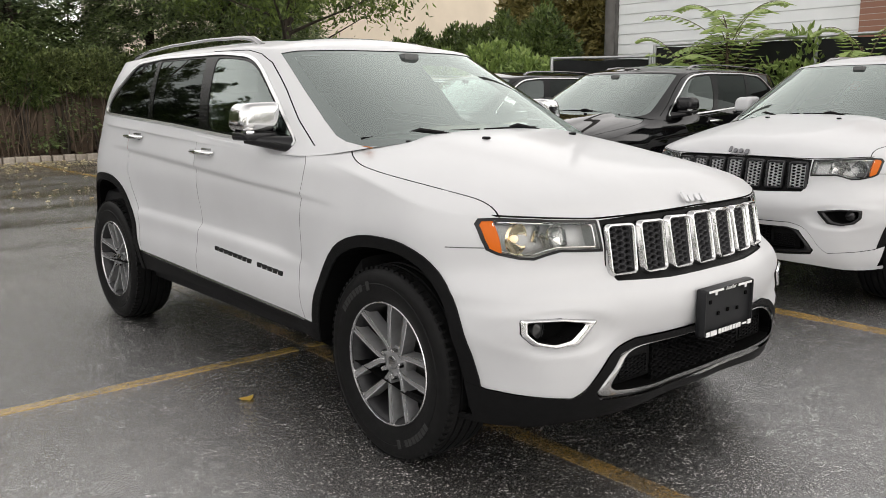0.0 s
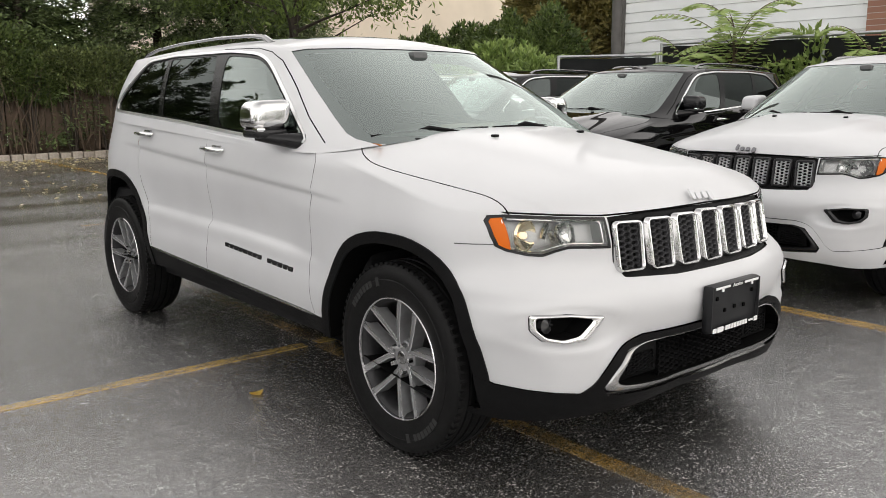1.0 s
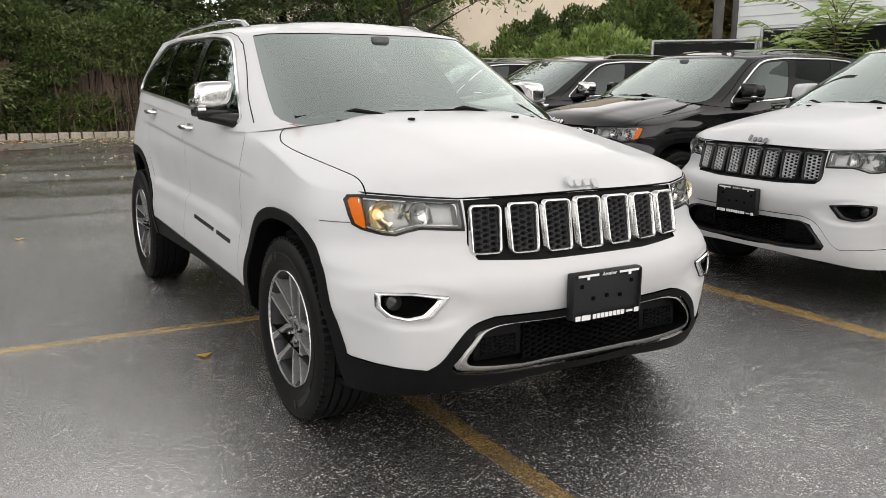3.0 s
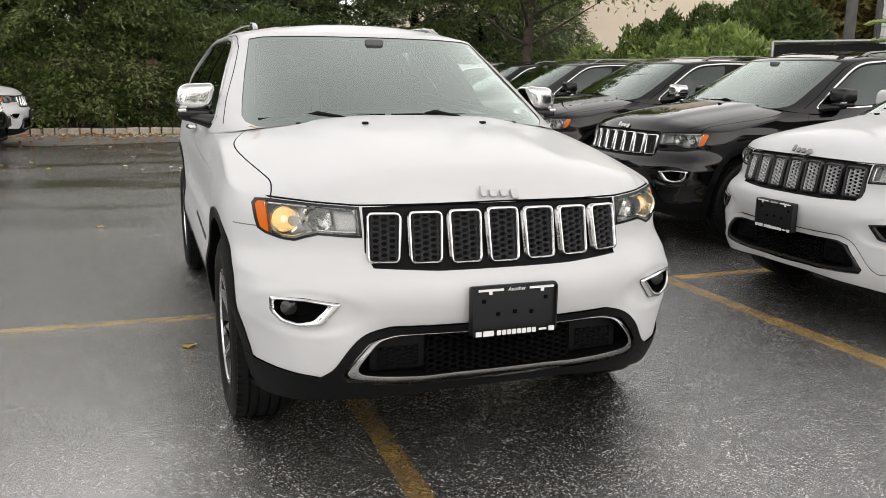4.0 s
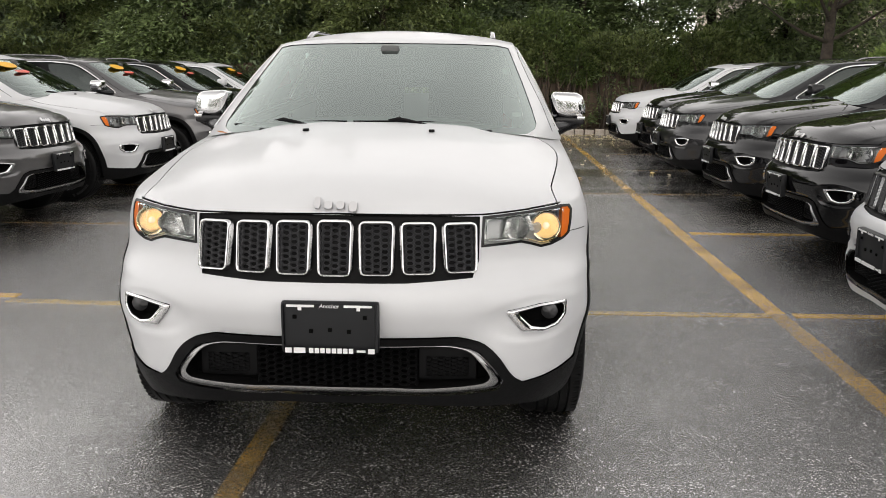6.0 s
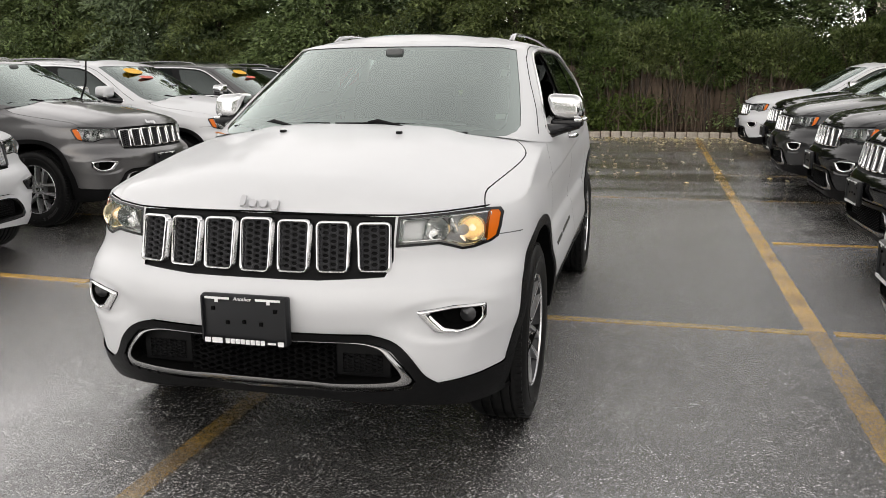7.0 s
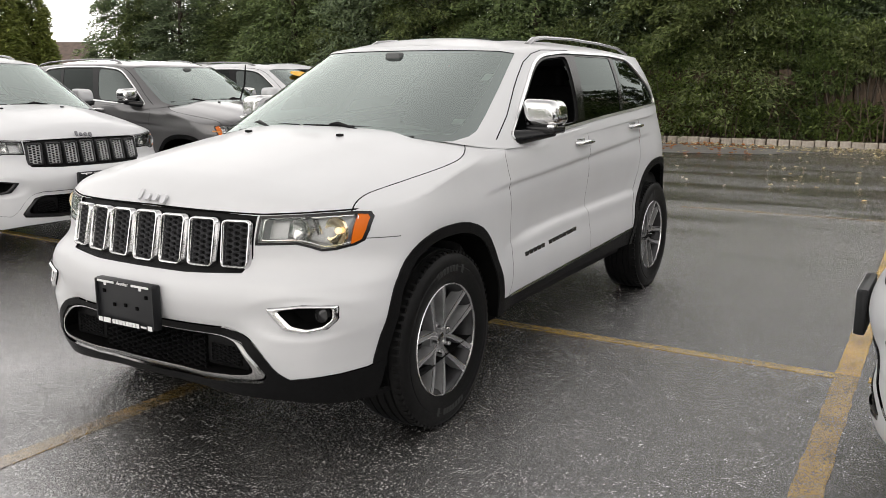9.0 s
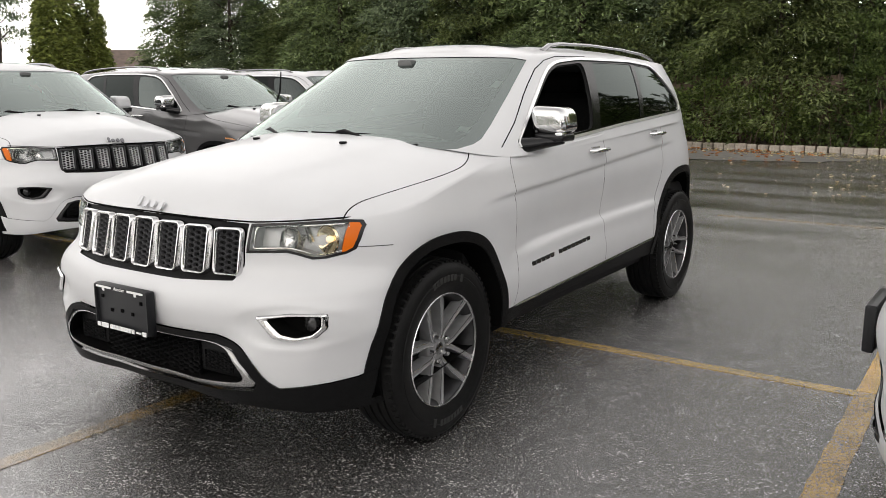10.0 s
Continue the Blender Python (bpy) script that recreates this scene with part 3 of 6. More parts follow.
def cut_body(skin):
    for yc in (-AXLE, AXLE):
        near = lambda c, yc=yc: c[0] > 0.5 and abs(c[1] - yc) < 0.72 and (c[1] > -2.06)
        skin.mark_poly("hole", arch_line(yc, -0.046, 0.012), SIDE, near)
    skin.mark_poly("grille", GRILLE, FRONT, lambda c: c[1] < -2.0)
    skin.mark_poly("lamp_rim", HEADLAMP, FRONT, nose)
    lens = offset_poly(HEADLAMP, -0.009)
    skin.mark_poly("lens", lens, FRONT, nose, ("lamp_rim",))
    skin.mark_poly("amber", [(0.812, 1.02), (0.95, 1.02), (0.95, 0.80), (0.800, 0.80)], FRONT, nose, ("lens",))
    skin.mark_poly("fog_rim", rounded(FOG, 0.010, 3), FRONT, nose)
    skin.mark_poly("fog_hole", rounded(FOG_HOLE, 0.010, 3), FRONT, nose, ("fog_rim",))
    skin.mark_poly("smile", SMILE, FRONT, lambda c: c[1] < -1.9)
    skin.mark_poly("mouth", MOUTH, FRONT, lambda c: c[1] < -1.9, ("smile",))
    lower = rounded(INTAKE[1:], 0.05, 3)[4:-4]
    skin.mark_poly("skirt", [(-0.01, 0.566), INTAKE[1]] + lower + [(0.665, 0.378), (0.80, 0.390), (0.86, 0.402), (0.90, 0.425), (1.0, 0.47), (1.0, 0.15), (-0.01, 0.15)], FRONT, lambda c: c[1] < -1.80)
    for yc in (-AXLE, AXLE):
        skin.mark_poly("arch", arch_line(yc, 0.0), SIDE, lambda c, yc=yc: c[0] > 0.5 and abs(c[1] - yc) < 0.72 and c[1] > -2.06)
    skin.mark_poly("sill", [(-1.25, 0.446), (1.25, 0.526), (1.25, 0.2), (-1.25, 0.2)], SIDE, flank)
    skin.mark_poly("rear_sill", [(1.85, 0.43), (2.6, 0.46), (2.6, 0.2), (1.85, 0.2)], SIDE, lambda c: c[1] > 1.9)
    skin.mark_poly("tail_lamp", [(2.10, 1.16), (2.02, 1.10), (2.06, 0.99), (2.6, 0.97), (2.6, 1.16)], SIDE, lambda c: c[1] > 1.95 and c[0] > 0.45)
    # panel gaps
    door_side = lambda c: c[0] > 0.7
    skin.seam([(-0.935, 0.40), (-0.885, 0.52), (-0.852, 0.68), (-0.850, 0.85), (-0.862, 1.02), (-0.872, 1.12), (-0.85, 1.20)], SIDE, door_side, 0.0030)
    skin.seam([(0.165, 0.42), (0.165, 0.80), (0.175, 1.25)], SIDE, door_side, 0.0030)
    skin.seam([(0.90, 0.42), (0.93, 0.60), (1.02, 0.82), (1.10, 0.98), (1.12, 1.30)], SIDE, door_side, 0.0030)
    skin.seam([(-2.02, 0.902), (-1.95, 0.890), (-1.80, 0.885)], SIDE, lambda c: c[0] > 0.75 and c[1] > -2.0)
    skin.seam([(0.0, 0.986), (0.52, 0.980), (0.80, 0.996)], FRONT, lambda c: c[1] < -1.85, 0.006)
    skin.seam(HOOD_EDGE, TOP, lambda c: c[2] > 0.98, 0.0052)
    hood_line = [(0.0, -2.4), (0.800, -2.4)] + HOOD_EDGE + [(0.0, -0.90)]
    skin.mark("hood", lambda c: c[2] > 0.985 and inside((c[0], c[1]), hood_line))
    skin.mark("front_door", lambda c: c[0] > 0.7 and float(DOOR_EDGE(c[2])) < c[1] < 0.17 and c[2] > 0.43)
    skin.mark("rear_door", lambda c: c[0] > 0.7 and 0.17 <= c[1] < 1.11 and c[2] > 0.43 and c[1] < 0.90 + (0 if c[2] < 0.5 else min(0.22, (c[2] - 0.5) * 0.42)))
    skin.mark("bumper", lambda c: c[1] < -1.7 and c[2] < 0.985 and (c[2] < 0.89 or c[1] < -2.0))
    skin.finish()


def cut_cabin(skin):
    side = lambda c: c[0] > 0.5 and c[2] < 1.66 and c[1] > -0.95
    skin.mark_poly("chrome_line", rounded(offset_poly(GLASS_LINE, 0.012), 0.08, 3), SIDE, side)
    skin.mark_poly("pillar", rounded(offset_poly(GLASS_LINE, -0.001), 0.08, 3), SIDE, side, ("chrome_line",))
    skin.mark_poly("front_glass", rounded(FRONT_GLASS, 0.06, 3), SIDE, side, ("pillar",))
    skin.mark_poly("rear_glass", rounded(REAR_GLASS, 0.02, 2), SIDE, side, ("pillar",))
    skin.mark_poly("quarter_glass", rounded(QUARTER_GLASS, 0.02, 2), SIDE, side, ("pillar",))
    ahead = lambda c: c[1] < -0.05
    skin.mark_poly("frit", SCREEN, FRONT, ahead)
    skin.mark_poly("screen", CLEAR_SCREEN, FRONT, ahead, ("frit",))
    skin.mark_poly("inspection_sticker", [(0.602, 1.508), (0.634, 1.508), (0.637, 1.474), (0.605, 1.474)], FRONT, lambda c: ahead(c) and c[1] < -0.3, ("screen", "frit"))
    skin.mark_poly("parking_sticker", [(0.646, 1.294), (0.688, 1.293), (0.689, 1.272), (0.647, 1.273)], FRONT, lambda c: ahead(c) and c[1] < -0.6, ("screen", "frit"))
    skin.mark_poly("back_glass", [(0.0, 1.60), (0.52, 1.57), (0.62, 1.33), (0.0, 1.31)], FRONT, lambda c: c[1] > 1.7)
    skin.seam(DOOR_FRAME, SIDE, lambda c: c[0] > 0.5 and c[1] > -0.95, 0.004)
    skin.mark_poly("sunroof", rounded([(0.0, -0.06), (0.42, -0.04), (0.43, 1.15), (0.0, 1.15)], 0.03, 2)[:], TOP, lambda c: c[2] > 1.6)
    skin.mark("roof", lambda c: c[2] > 1.652 or (c[2] > 1.60 and abs(c[0]) < 0.60))
    skin.finish()


def empty(name, parent=None):
    ob = new(name)
    ob.parent = parent
    return ob


def hex_mesh(w, h, cw, ch, bar, depth, curve=None):
    """A honeycomb panel in the xz plane, w by h, its cells cw wide from point to point and ch high."""
    bm = bmesh.new()
    cols, rows = int(w / (cw * 0.75)) + 2, int(h / ch) + 2

    def clip(x, z):
        return max(-w / 2, min(w / 2, x)), max(-h / 2, min(h / 2, z))

    for q in range(-cols, cols + 1):
        for r in range(-rows, rows + 1):
            cx, cz = q * cw * 0.75, (r + 0.5 * (q % 2)) * ch
            if abs(cx) > w / 2 + cw * 0.3 or abs(cz) > h / 2 + ch * 0.3:
                continue
            rim = [(-0.5, 0), (-0.25, -0.5), (0.25, -0.5), (0.5, 0), (0.25, 0.5), (-0.25, 0.5)]
            rings = []
            for grow, y in ((1.0, 0.0), (1.0 - bar * 1.2 / ch, -0.002), (1.0 - bar * 2.4 / ch, 0.002), (1.0 - bar * 3.0 / ch, depth)):
                pts = [clip(cx + u * cw * grow, cz + v * ch * grow) for u, v in rim]
                rings.append([bm.verts.new((x, y + (curve(x) if curve else 0), z)) for x, z in pts])
            for a, b in zip(rings, rings[1:]):
                for k in range(6):
                    m = (k + 1) % 6
                    bm.faces.new((a[k], a[m], b[m], b[k]))
    bmesh.ops.dissolve_degenerate(bm, dist=1e-5, edges=bm.edges)
    bmesh.ops.recalc_face_normals(bm, faces=bm.faces)
    return bm


def sampled(outer, inner, step=0.04):
    """Two outlines with points added alike along their long edges."""
    out, inn = [], []
    n = len(outer)
    for k in range(n):
        a, b, c, d = Vector(outer[k]), Vector(outer[(k + 1) % n]), Vector(inner[k]), Vector(inner[(k + 1) % n])
        m = max(1, int((b - a).length / step))
        for q in range(m):
            out.append(tuple(a.lerp(b, q / m)))
            inn.append(tuple(c.lerp(d, q / m)))
    return out, inn


def nose_band(outer, inner, lift, swell, rake=0.0, closed=True):
    """A rounded bright band lying on the nose between two outlines of as many points."""
    bm = bmesh.new()
    steps = 6
    rows = []
    for k in range(steps + 1):
        t = k / steps
        row = []
        for (xa, za), (xb, zb) in zip(outer, inner):
            x, z = xa + (xb - xa) * t, za + (zb - za) * t
            row.append(bm.verts.new((x, front_y(x, z) + 0.006 - lift - swell * math.sin(math.pi * t) ** 0.8 + rake * (1 - t), z)))
        rows.append(row)
    n = len(outer)
    for a, b in zip(rows, rows[1:]):
        for k in range(n if closed else n - 1):
            bm.faces.new((a[k], a[(k + 1) % n], b[(k + 1) % n], b[k]))
    bmesh.ops.recalc_face_normals(bm, faces=bm.faces)
    return bm


def frame_ring(poly, width, y_front, y_back):
    """A bevelled frame along an outline in the xz plane."""
    bm = bmesh.new()
    inner = offset_poly(poly, -width)
    mid_o, mid_i = offset_poly(poly, -width * 0.3), offset_poly(poly, -width * 0.7)
    loops = []
    for pl, y in ((poly, y_back), (mid_o, y_front), (mid_i, y_front), (inner, y_back)):
        loops.append([bm.verts.new((x, y, z)) for x, z in pl])
    n = len(poly)
    for a, b in zip(loops, loops[1:]):
        for k in range(n):
            bm.faces.new((a[k], a[(k + 1) % n], b[(k + 1) % n], b[k]))
    bmesh.ops.recalc_face_normals(bm, faces=bm.faces)
    return bm


def slot_ring(poly):
    """A chrome slot surround: a rounded lip and a flared wall running back to the grille."""
    bm = bmesh.new()
    loops = []
    for inset, y in ((-0.006, 0.010), (-0.001, -0.010), (0.003, -0.016), (0.007, -0.0165), (0.0105, -0.013), (0.013, -0.004), (0.015, 0.008)):
        loops.append([bm.verts.new((x, y, z)) for x, z in offset_poly(poly, -inset)])
    n = len(poly)
    for a, b in zip(loops, loops[1:]):
        for k in range(n):
            bm.faces.new((a[k], a[(k + 1) % n], b[(k + 1) % n], b[k]))
    bmesh.ops.recalc_face_normals(bm, faces=bm.faces)
    return bm


def front_y(x, z):
    W, F = float(FLANK(z)), float(NOSE(z))
    u = min(abs(x) / W, 0.999)
    return F + 0.63 * (1 - (1 - u**2.45) ** (1 / 2.45)) - chin_push(abs(x), z)


def build_wheel(parent):
    """A wheel at the origin, its outer face towards +x."""
    wheel = empty("wheel", parent)
    prof = [(0.236, -0.115), (0.262, -0.122), (0.30, -0.130), (0.340, -0.130), (0.366, -0.118), (0.378, -0.100)]
    prof += [(0.383, x) for x in (-0.085, -0.062)] + [(0.374, -0.060), (0.374, -0.052), (0.385, -0.050), (0.386, -0.020), (0.376, -0.018), (0.376, -0.010), (0.386, -0.008), (0.386, 0.024), (0.376, 0.026), (0.376, 0.034), (0.385, 0.036), (0.384, 0.062), (0.374, 0.064), (0.374, 0.070), (0.383, 0.072)]
    prof += [(0.380, 0.092), (0.370, 0.112), (0.352, 0.124), (0.330, 0.129), (0.318, 0.127), (0.315, 0.130), (0.300, 0.130), (0.268, 0.122), (0.246, 0.112), (0.236, 0.108)]
    tyre = part("tyre", lathe(prof, 72), RUBBER, wheel)
    # tread cuts on the shoulder and raised lettering bars on the wall
    bm = bmesh.new()
    for k in range(72):
        vs = box(bm, 0.099, 0, 0.3745, 0.026, 0.019, 0.014)
        bmesh.ops.rotate(bm, verts=vs, cent=(0, 0, 0), matrix=Matrix.Rotation(2 * math.pi * (k + 0.5) / 72, 3, "X"))
    tagged(part("tread_pattern", bm, RUBBER, tyre, smooth=False), kind="stuff")
    bm = bmesh.new()
    for start in (0.0, math.pi):
        for k in range(9):
            if k == 1:
                continue
            vs = box(bm, 0.1295, 0, 0.310, 0.003, 0.021, 0.026 if k else 0.034, 0.0008, 1)
            bmesh.ops.rotate(bm, verts=vs, cent=(0, 0, 0), matrix=Matrix.Rotation(start + (k - 4) * 0.082, 3, "X"))
    tagged(part("wall_lettering", bm, RUBBER_LETTER, tyre), kind="stuff")
    rim = part("rim", lathe([(0.243, 0.106), (0.2455, 0.114), (0.2430, 0.1175), (0.2395, 0.1160), (0.2370, 0.106), (0.239, 0.060), (0.236, -0.112)], 72), ALLOY, wheel)
    # five pairs of parallel bars: grey face between thin machined edges, deep grey sides
    for k in range(5):
        a0 = math.pi + 2 * math.pi * k / 5
        d, t = Vector((0, math.cos(a0), math.sin(a0))), Vector((0, -math.sin(a0), math.cos(a0)))
        for side in (-1, 1):
            bm = bmesh.new()
            rings = []
            for r, off, half, x_top, x_bot in ((0.040, 0.026, 0.009, 0.084, 0.030), (0.075, 0.039, 0.0105, 0.090, 0.034), (0.14, 0.045, 0.012, 0.099, 0.044), (0.20, 0.049, 0.0135, 0.107, 0.054), (0.235, 0.051, 0.015, 0.110, 0.060)):
                c = d * r + t * side * off
                rings.append([bm.verts.new(c + t * u * half + Vector((x, 0, 0))) for u, x in ((-1.15, x_bot), (-1.0, x_top), (-0.66, x_top + 0.001), (-0.60, x_top - 0.002), (0.60, x_top - 0.002), (0.66, x_top + 0.001), (1.0, x_top), (1.15, x_bot))])
            for p, q in zip(rings, rings[1:]):
                for i in range(7):
                    f = bm.faces.new((p[i], p[i + 1], q[i + 1], q[i]))
                    f.material_index = 0 if i in (1, 5) else 1
            bmesh.ops.recalc_face_normals(bm, faces=bm.faces)
            spoke = part("spoke", bm, ALLOY, rim)
            spoke.data.materials.append(POCKET)
    part("rim_barrel", lathe([(0.2372, 0.108), (0.231, 0.100), (0.224, 0.092), (0.217, 0.05), (0.208, -0.03), (0.206, -0.10)], 72), BARREL, rim)
    part("hub", lathe([(0.0, 0.078), (0.028, 0.082), (0.050, 0.080), (0.066, 0.068), (0.072, 0.04), (0.070, 0.0)], 40), POCKET, rim)
    part("hub_cap", lathe([(0.0, 0.0885), (0.022, 0.0880), (0.027, 0.085), (0.028, 0.078)], 32), SATIN, rim)
    nut_me = None
    for k in range(5):
        a = 2 * math.pi * (k + 0.5) / 5
        if nut_me is None:
            bm = bmesh.new()
            nut = bmesh.ops.create_cone(bm, cap_ends=True, segments=6, radius1=0.011, radius2=0.009, depth=0.02)["verts"]
            bmesh.ops.rotate(bm, verts=nut, cent=(0, 0, 0), matrix=Matrix.Rotation(math.pi / 2, 3, "Y"))
            nut_ob = part("wheel_nut", bm, CHROME, rim)
            nut_me = nut_ob.data
        else:
            nut_ob = new("wheel_nut", nut_me)
            nut_ob.parent = rim
        nut_ob.location = (0.090, 0.056 * math.cos(a), 0.056 * math.sin(a))
    part("brake_disc", lathe([(0.07, 0.02), (0.165, 0.02), (0.165, 0.0), (0.07, 0.0)], 40), DISC, wheel)
    part("caliper", boxed(0.02, -0.12, 0.06, 0.06, 0.06, 0.14, 0.012), GAP, wheel)
    part("wheel_back", lathe([(0.0, -0.05), (0.205, -0.06)], 32), GAP, wheel)
    return wheel


def build_interior(car):
    inner = empty("interior", car)
    bm = boxed(0, 0.45, 0.55, 1.62, 3.2, 0.5, 0.05)
    part("cabin_floor", bm, INTERIOR, inner)
    bm = bmesh.new()
    box(bm, 0, -0.78, 1.10, 1.50, 0.55, 0.16, 0.06, 3)
    part("dashboard", bm, INTERIOR, inner)
    for sx in (-0.38, 0.38):
        for sy, row in ((0.25, 0), (1.20, 1)):
            seat = part("seat", boxed(sx, sy, 0.80, 0.52, 0.54, 0.22, 0.06, 3), INTERIOR, inner)
            bm = bmesh.new()
            vs = box(bm, 0, 0, 0.32, 0.50, 0.16, 0.66, 0.06, 3)
            bmesh.ops.rotate(bm, verts=bm.verts, cent=(0, 0, 0), matrix=Matrix.Rotation(-0.28, 3, "X"))
            bmesh.ops.translate(bm, verts=bm.verts, vec=(sx, sy + 0.26, 0.80))
            part("seat_back", bm, INTERIOR, seat)
            bm = bmesh.new()
            box(bm, sx, sy + 0.47, 1.47 - 0.03 * row, 0.27, 0.10, 0.19, 0.045, 3)
            part("headrest", bm, INTERIOR, seat)
    ring_pts = [(0.38 + 0.18 * math.cos(a), -0.42 + 0.06 * math.sin(a), 1.06 + 0.17 * math.sin(a)) for a in [2 * math.pi * k / 28 for k in range(28)]]
    part("steering_wheel", tube(ring_pts, 0.016, 8, True), INTERIOR, inner)
    part("mirror_inside", boxed(0, -0.42, 1.535, 0.22, 0.03, 0.07, 0.012), MIRROR_GREY, inner)
    part("mirror_stalk", boxed(0, -0.47, 1.585, 0.10, 0.06, 0.07, 0.02), MIRROR_GREY, inner)


STICKERS = {}


def build_car():
    """The whole car at the origin, facing -y, its wheels on z = 0."""
    car = empty("suv_car")
    body = build_body()
    cut_body(body)
    cabin = build_cabin()
    cut_cabin(cabin)
    shell = empty("body_shell", car)
    for piece in body.take("paint", lambda c: -0.84 < c[1] < 1.0).both().islands():
        piece.eased().make("cowl_side", PAINT_WHITE, shell)
    for s in (-1, 1):
        flip = (lambda p: p) if s > 0 else (lambda p: p.mirrored())
        flip(body.take("paint", lambda c: c[1] <= -0.84)).eased().make("fender", PAINT_WHITE, shell)
        flip(body.take("paint", lambda c: c[1] >= 1.0)).make("quarter_panel", PAINT_WHITE, shell)
        flip(cabin.take("paint")).eased().make("pillar_frame", PAINT_WHITE, shell)
    cabin.take("roof").both().make("roof", PAINT_WHITE, shell)
    hood_gap = lambda c: c[1] < -1.0 and c[2] > 0.93
    gaps = body.take("gap", hood_gap).both().moved(-0.006)
    tagged(body.take("gap", lambda c: not hood_gap(c)).both().moved(-0.003).make("door_seam", SEAM, shell), kind="stuff")
    tagged(gaps.make("panel_gap", GAP, shell), kind="stuff")
    body.take("hood").both().make("hood", PAINT_WHITE, car)
    bumper = body.take("bumper").both().make("front_bumper", PAINT_WHITE, car)
    skirt = body.take("skirt").both().moved(0.008).make("lower_skirt", PLASTIC, bumper)
    body.take("smile").both().moved(-0.004).make("chin_backing", PLASTIC, bumper)
    half_out, half_in = rounded(SMILE, 0.035, 4)[5:-5], rounded(MOUTH, 0.028, 4)[5:-5]
    whole_out = half_out + [(-x, z) for x, z in reversed(half_out)]
    whole_in = half_in + [(-x, z) for x, z in reversed(half_in)]
    part("chrome_chin_trim", nose_band(*sampled(whole_out, whole_in), 0.014, 0.006, 0.014), SATIN, bumper)
    body.take("mouth").both().bucket((0, 0.065, 0)).make("intake_recess", GAP, bumper)
    mesh = hex_mesh(0.58, 0.164, 0.040, 0.021, 0.0024, 0.012)
    bmesh.ops.translate(mesh, verts=mesh.verts, vec=(0, -2.226, 0.444))
    part("intake_mesh", mesh, PLASTIC, bumper)
    for s in (-1, 1):
        bm = bmesh.new()
        box(bm, s * 0.395, -2.208, 0.455, 0.21, 0.02, 0.125, 0.012, 2, s * 0.02)
        blank = part("intake_blank", bm, PLASTIC, bumper)
        ribs = hex_mesh(0.15, 0.07, 0.030, 0.014, 0.002, 0.004)
        ribs.transform(Matrix.Translation((s * 0.395, -2.222, 0.445)) @ Matrix.Rotation(s * 0.02, 4, "Z"))
        part("blank_relief", ribs, PLASTIC, blank)
    # grille
    grille = body.take("grille").both().bucket((0, 0.012, 0)).make("grille", PLASTIC, car, "black grille with seven chrome-framed slots")
    for i in range(-3, 4):
        x, zc = i * 0.1452, 0.869
        w = 0.118 if abs(i) < 3 else 0.116
        hh = 0.200 - 0.0065 * abs(i)
        y = front_y(x, zc)
        slope = (front_y(x + 0.01, zc) - front_y(x - 0.01, zc)) / 0.02
        lean = (front_y(x, 0.95) - front_y(x, 0.80)) / 0.15
        m = Matrix.Translation((x, y, zc)) @ Matrix.Rotation(math.atan(slope), 4, "Z") @ Matrix.Rotation(-math.atan(lean), 4, "X")
        taper = 0.004
        poly = rounded([(-w / 2, -hh / 2), (w / 2, -hh / 2), (w / 2 + taper, hh / 2), (-w / 2 - taper, hh / 2)], 0.024, 4)
        ringm = slot_ring(poly)
        ringm.transform(m)
        slot = part("slot_frame", ringm, SLOT_CHROME, grille)
        bm = hex_mesh(w - 0.018, hh - 0.018, 0.039, 0.0205, 0.0026, 0.014)
        bm.transform(m @ Matrix.Translation((0, 0.001, 0)))
        part("slot_mesh", bm, MESH_BLACK, slot)
    # lamps
    for s in (-1, 1):
        flip = (lambda p: p) if s > 0 else (lambda p: p.mirrored())
        lamp = flip(body.take("lamp_rim").shell(0.002, -0.01)).make("headlight", GLOSS_BLACK, car, "clear halogen headlight with an amber corner")
        lens = flip(body.take("lens")).make("lens", CLEAR, lamp)
        whole = body.take("lens")
        flip(whole.bucket((-0.012, 0.066, 0), 0.95)).make("reflector_housing", LAMP_GREY, lamp)
        flip(body.take("amber").shell(0.0, -0.016)).make("amber_corner", AMBER, lamp)
        for lx, lz, r, focal, lit in ((0.750, 0.916, 0.051, 0.019, True), (0.640, 0.922, 0.042, 0.016, False)):
            deep = r * r / (4 * focal)
            place = Matrix.Translation((s * lx, front_y(lx, lz) + 0.030 + deep, lz)) @ Matrix.Rotation(-math.pi / 2 - s * 0.10, 4, "Z")
            rows = [(r * k / 8, (r * k / 8) ** 2 / (4 * focal)) for k in range(9)]
            bm = lathe([(max(a, 0.0005), b) for a, b in rows] + [(r * 1.06, deep + 0.001), (r * 1.06, deep - 0.012)], 18)
            bm.transform(place)
            dish = part("lamp_dish", bm, GLOW_BOWL if lit else LAMP_SILVER, lamp)
            core = bmesh.new()
            bmesh.ops.create_uvsphere(core, u_segments=16, v_segments=10, radius=0.013 if lit else 0.008)
            core.transform(place @ Matrix.Translation((focal, 0, 0)) @ Matrix.Diagonal((1.3, 1, 1, 1)))
            part("bulb", core, BULB if lit else CHROME, dish)
        edge = [(x, z) for x, z in rounded(offset_poly(HEADLAMP, -0.015), 0.012, 2) if x < 0.815]
        first = max(range(len(edge)), key=lambda q: edge[q][1] if edge[q][0] > 0.79 else 0)
        edge = edge[first + 1 :] + edge[: first + 1]
        part("chrome_bezel", tube([(s * x, front_y(x, z) + 0.010, z) for x, z in edge], 0.0028, 6), CHROME, lamp)
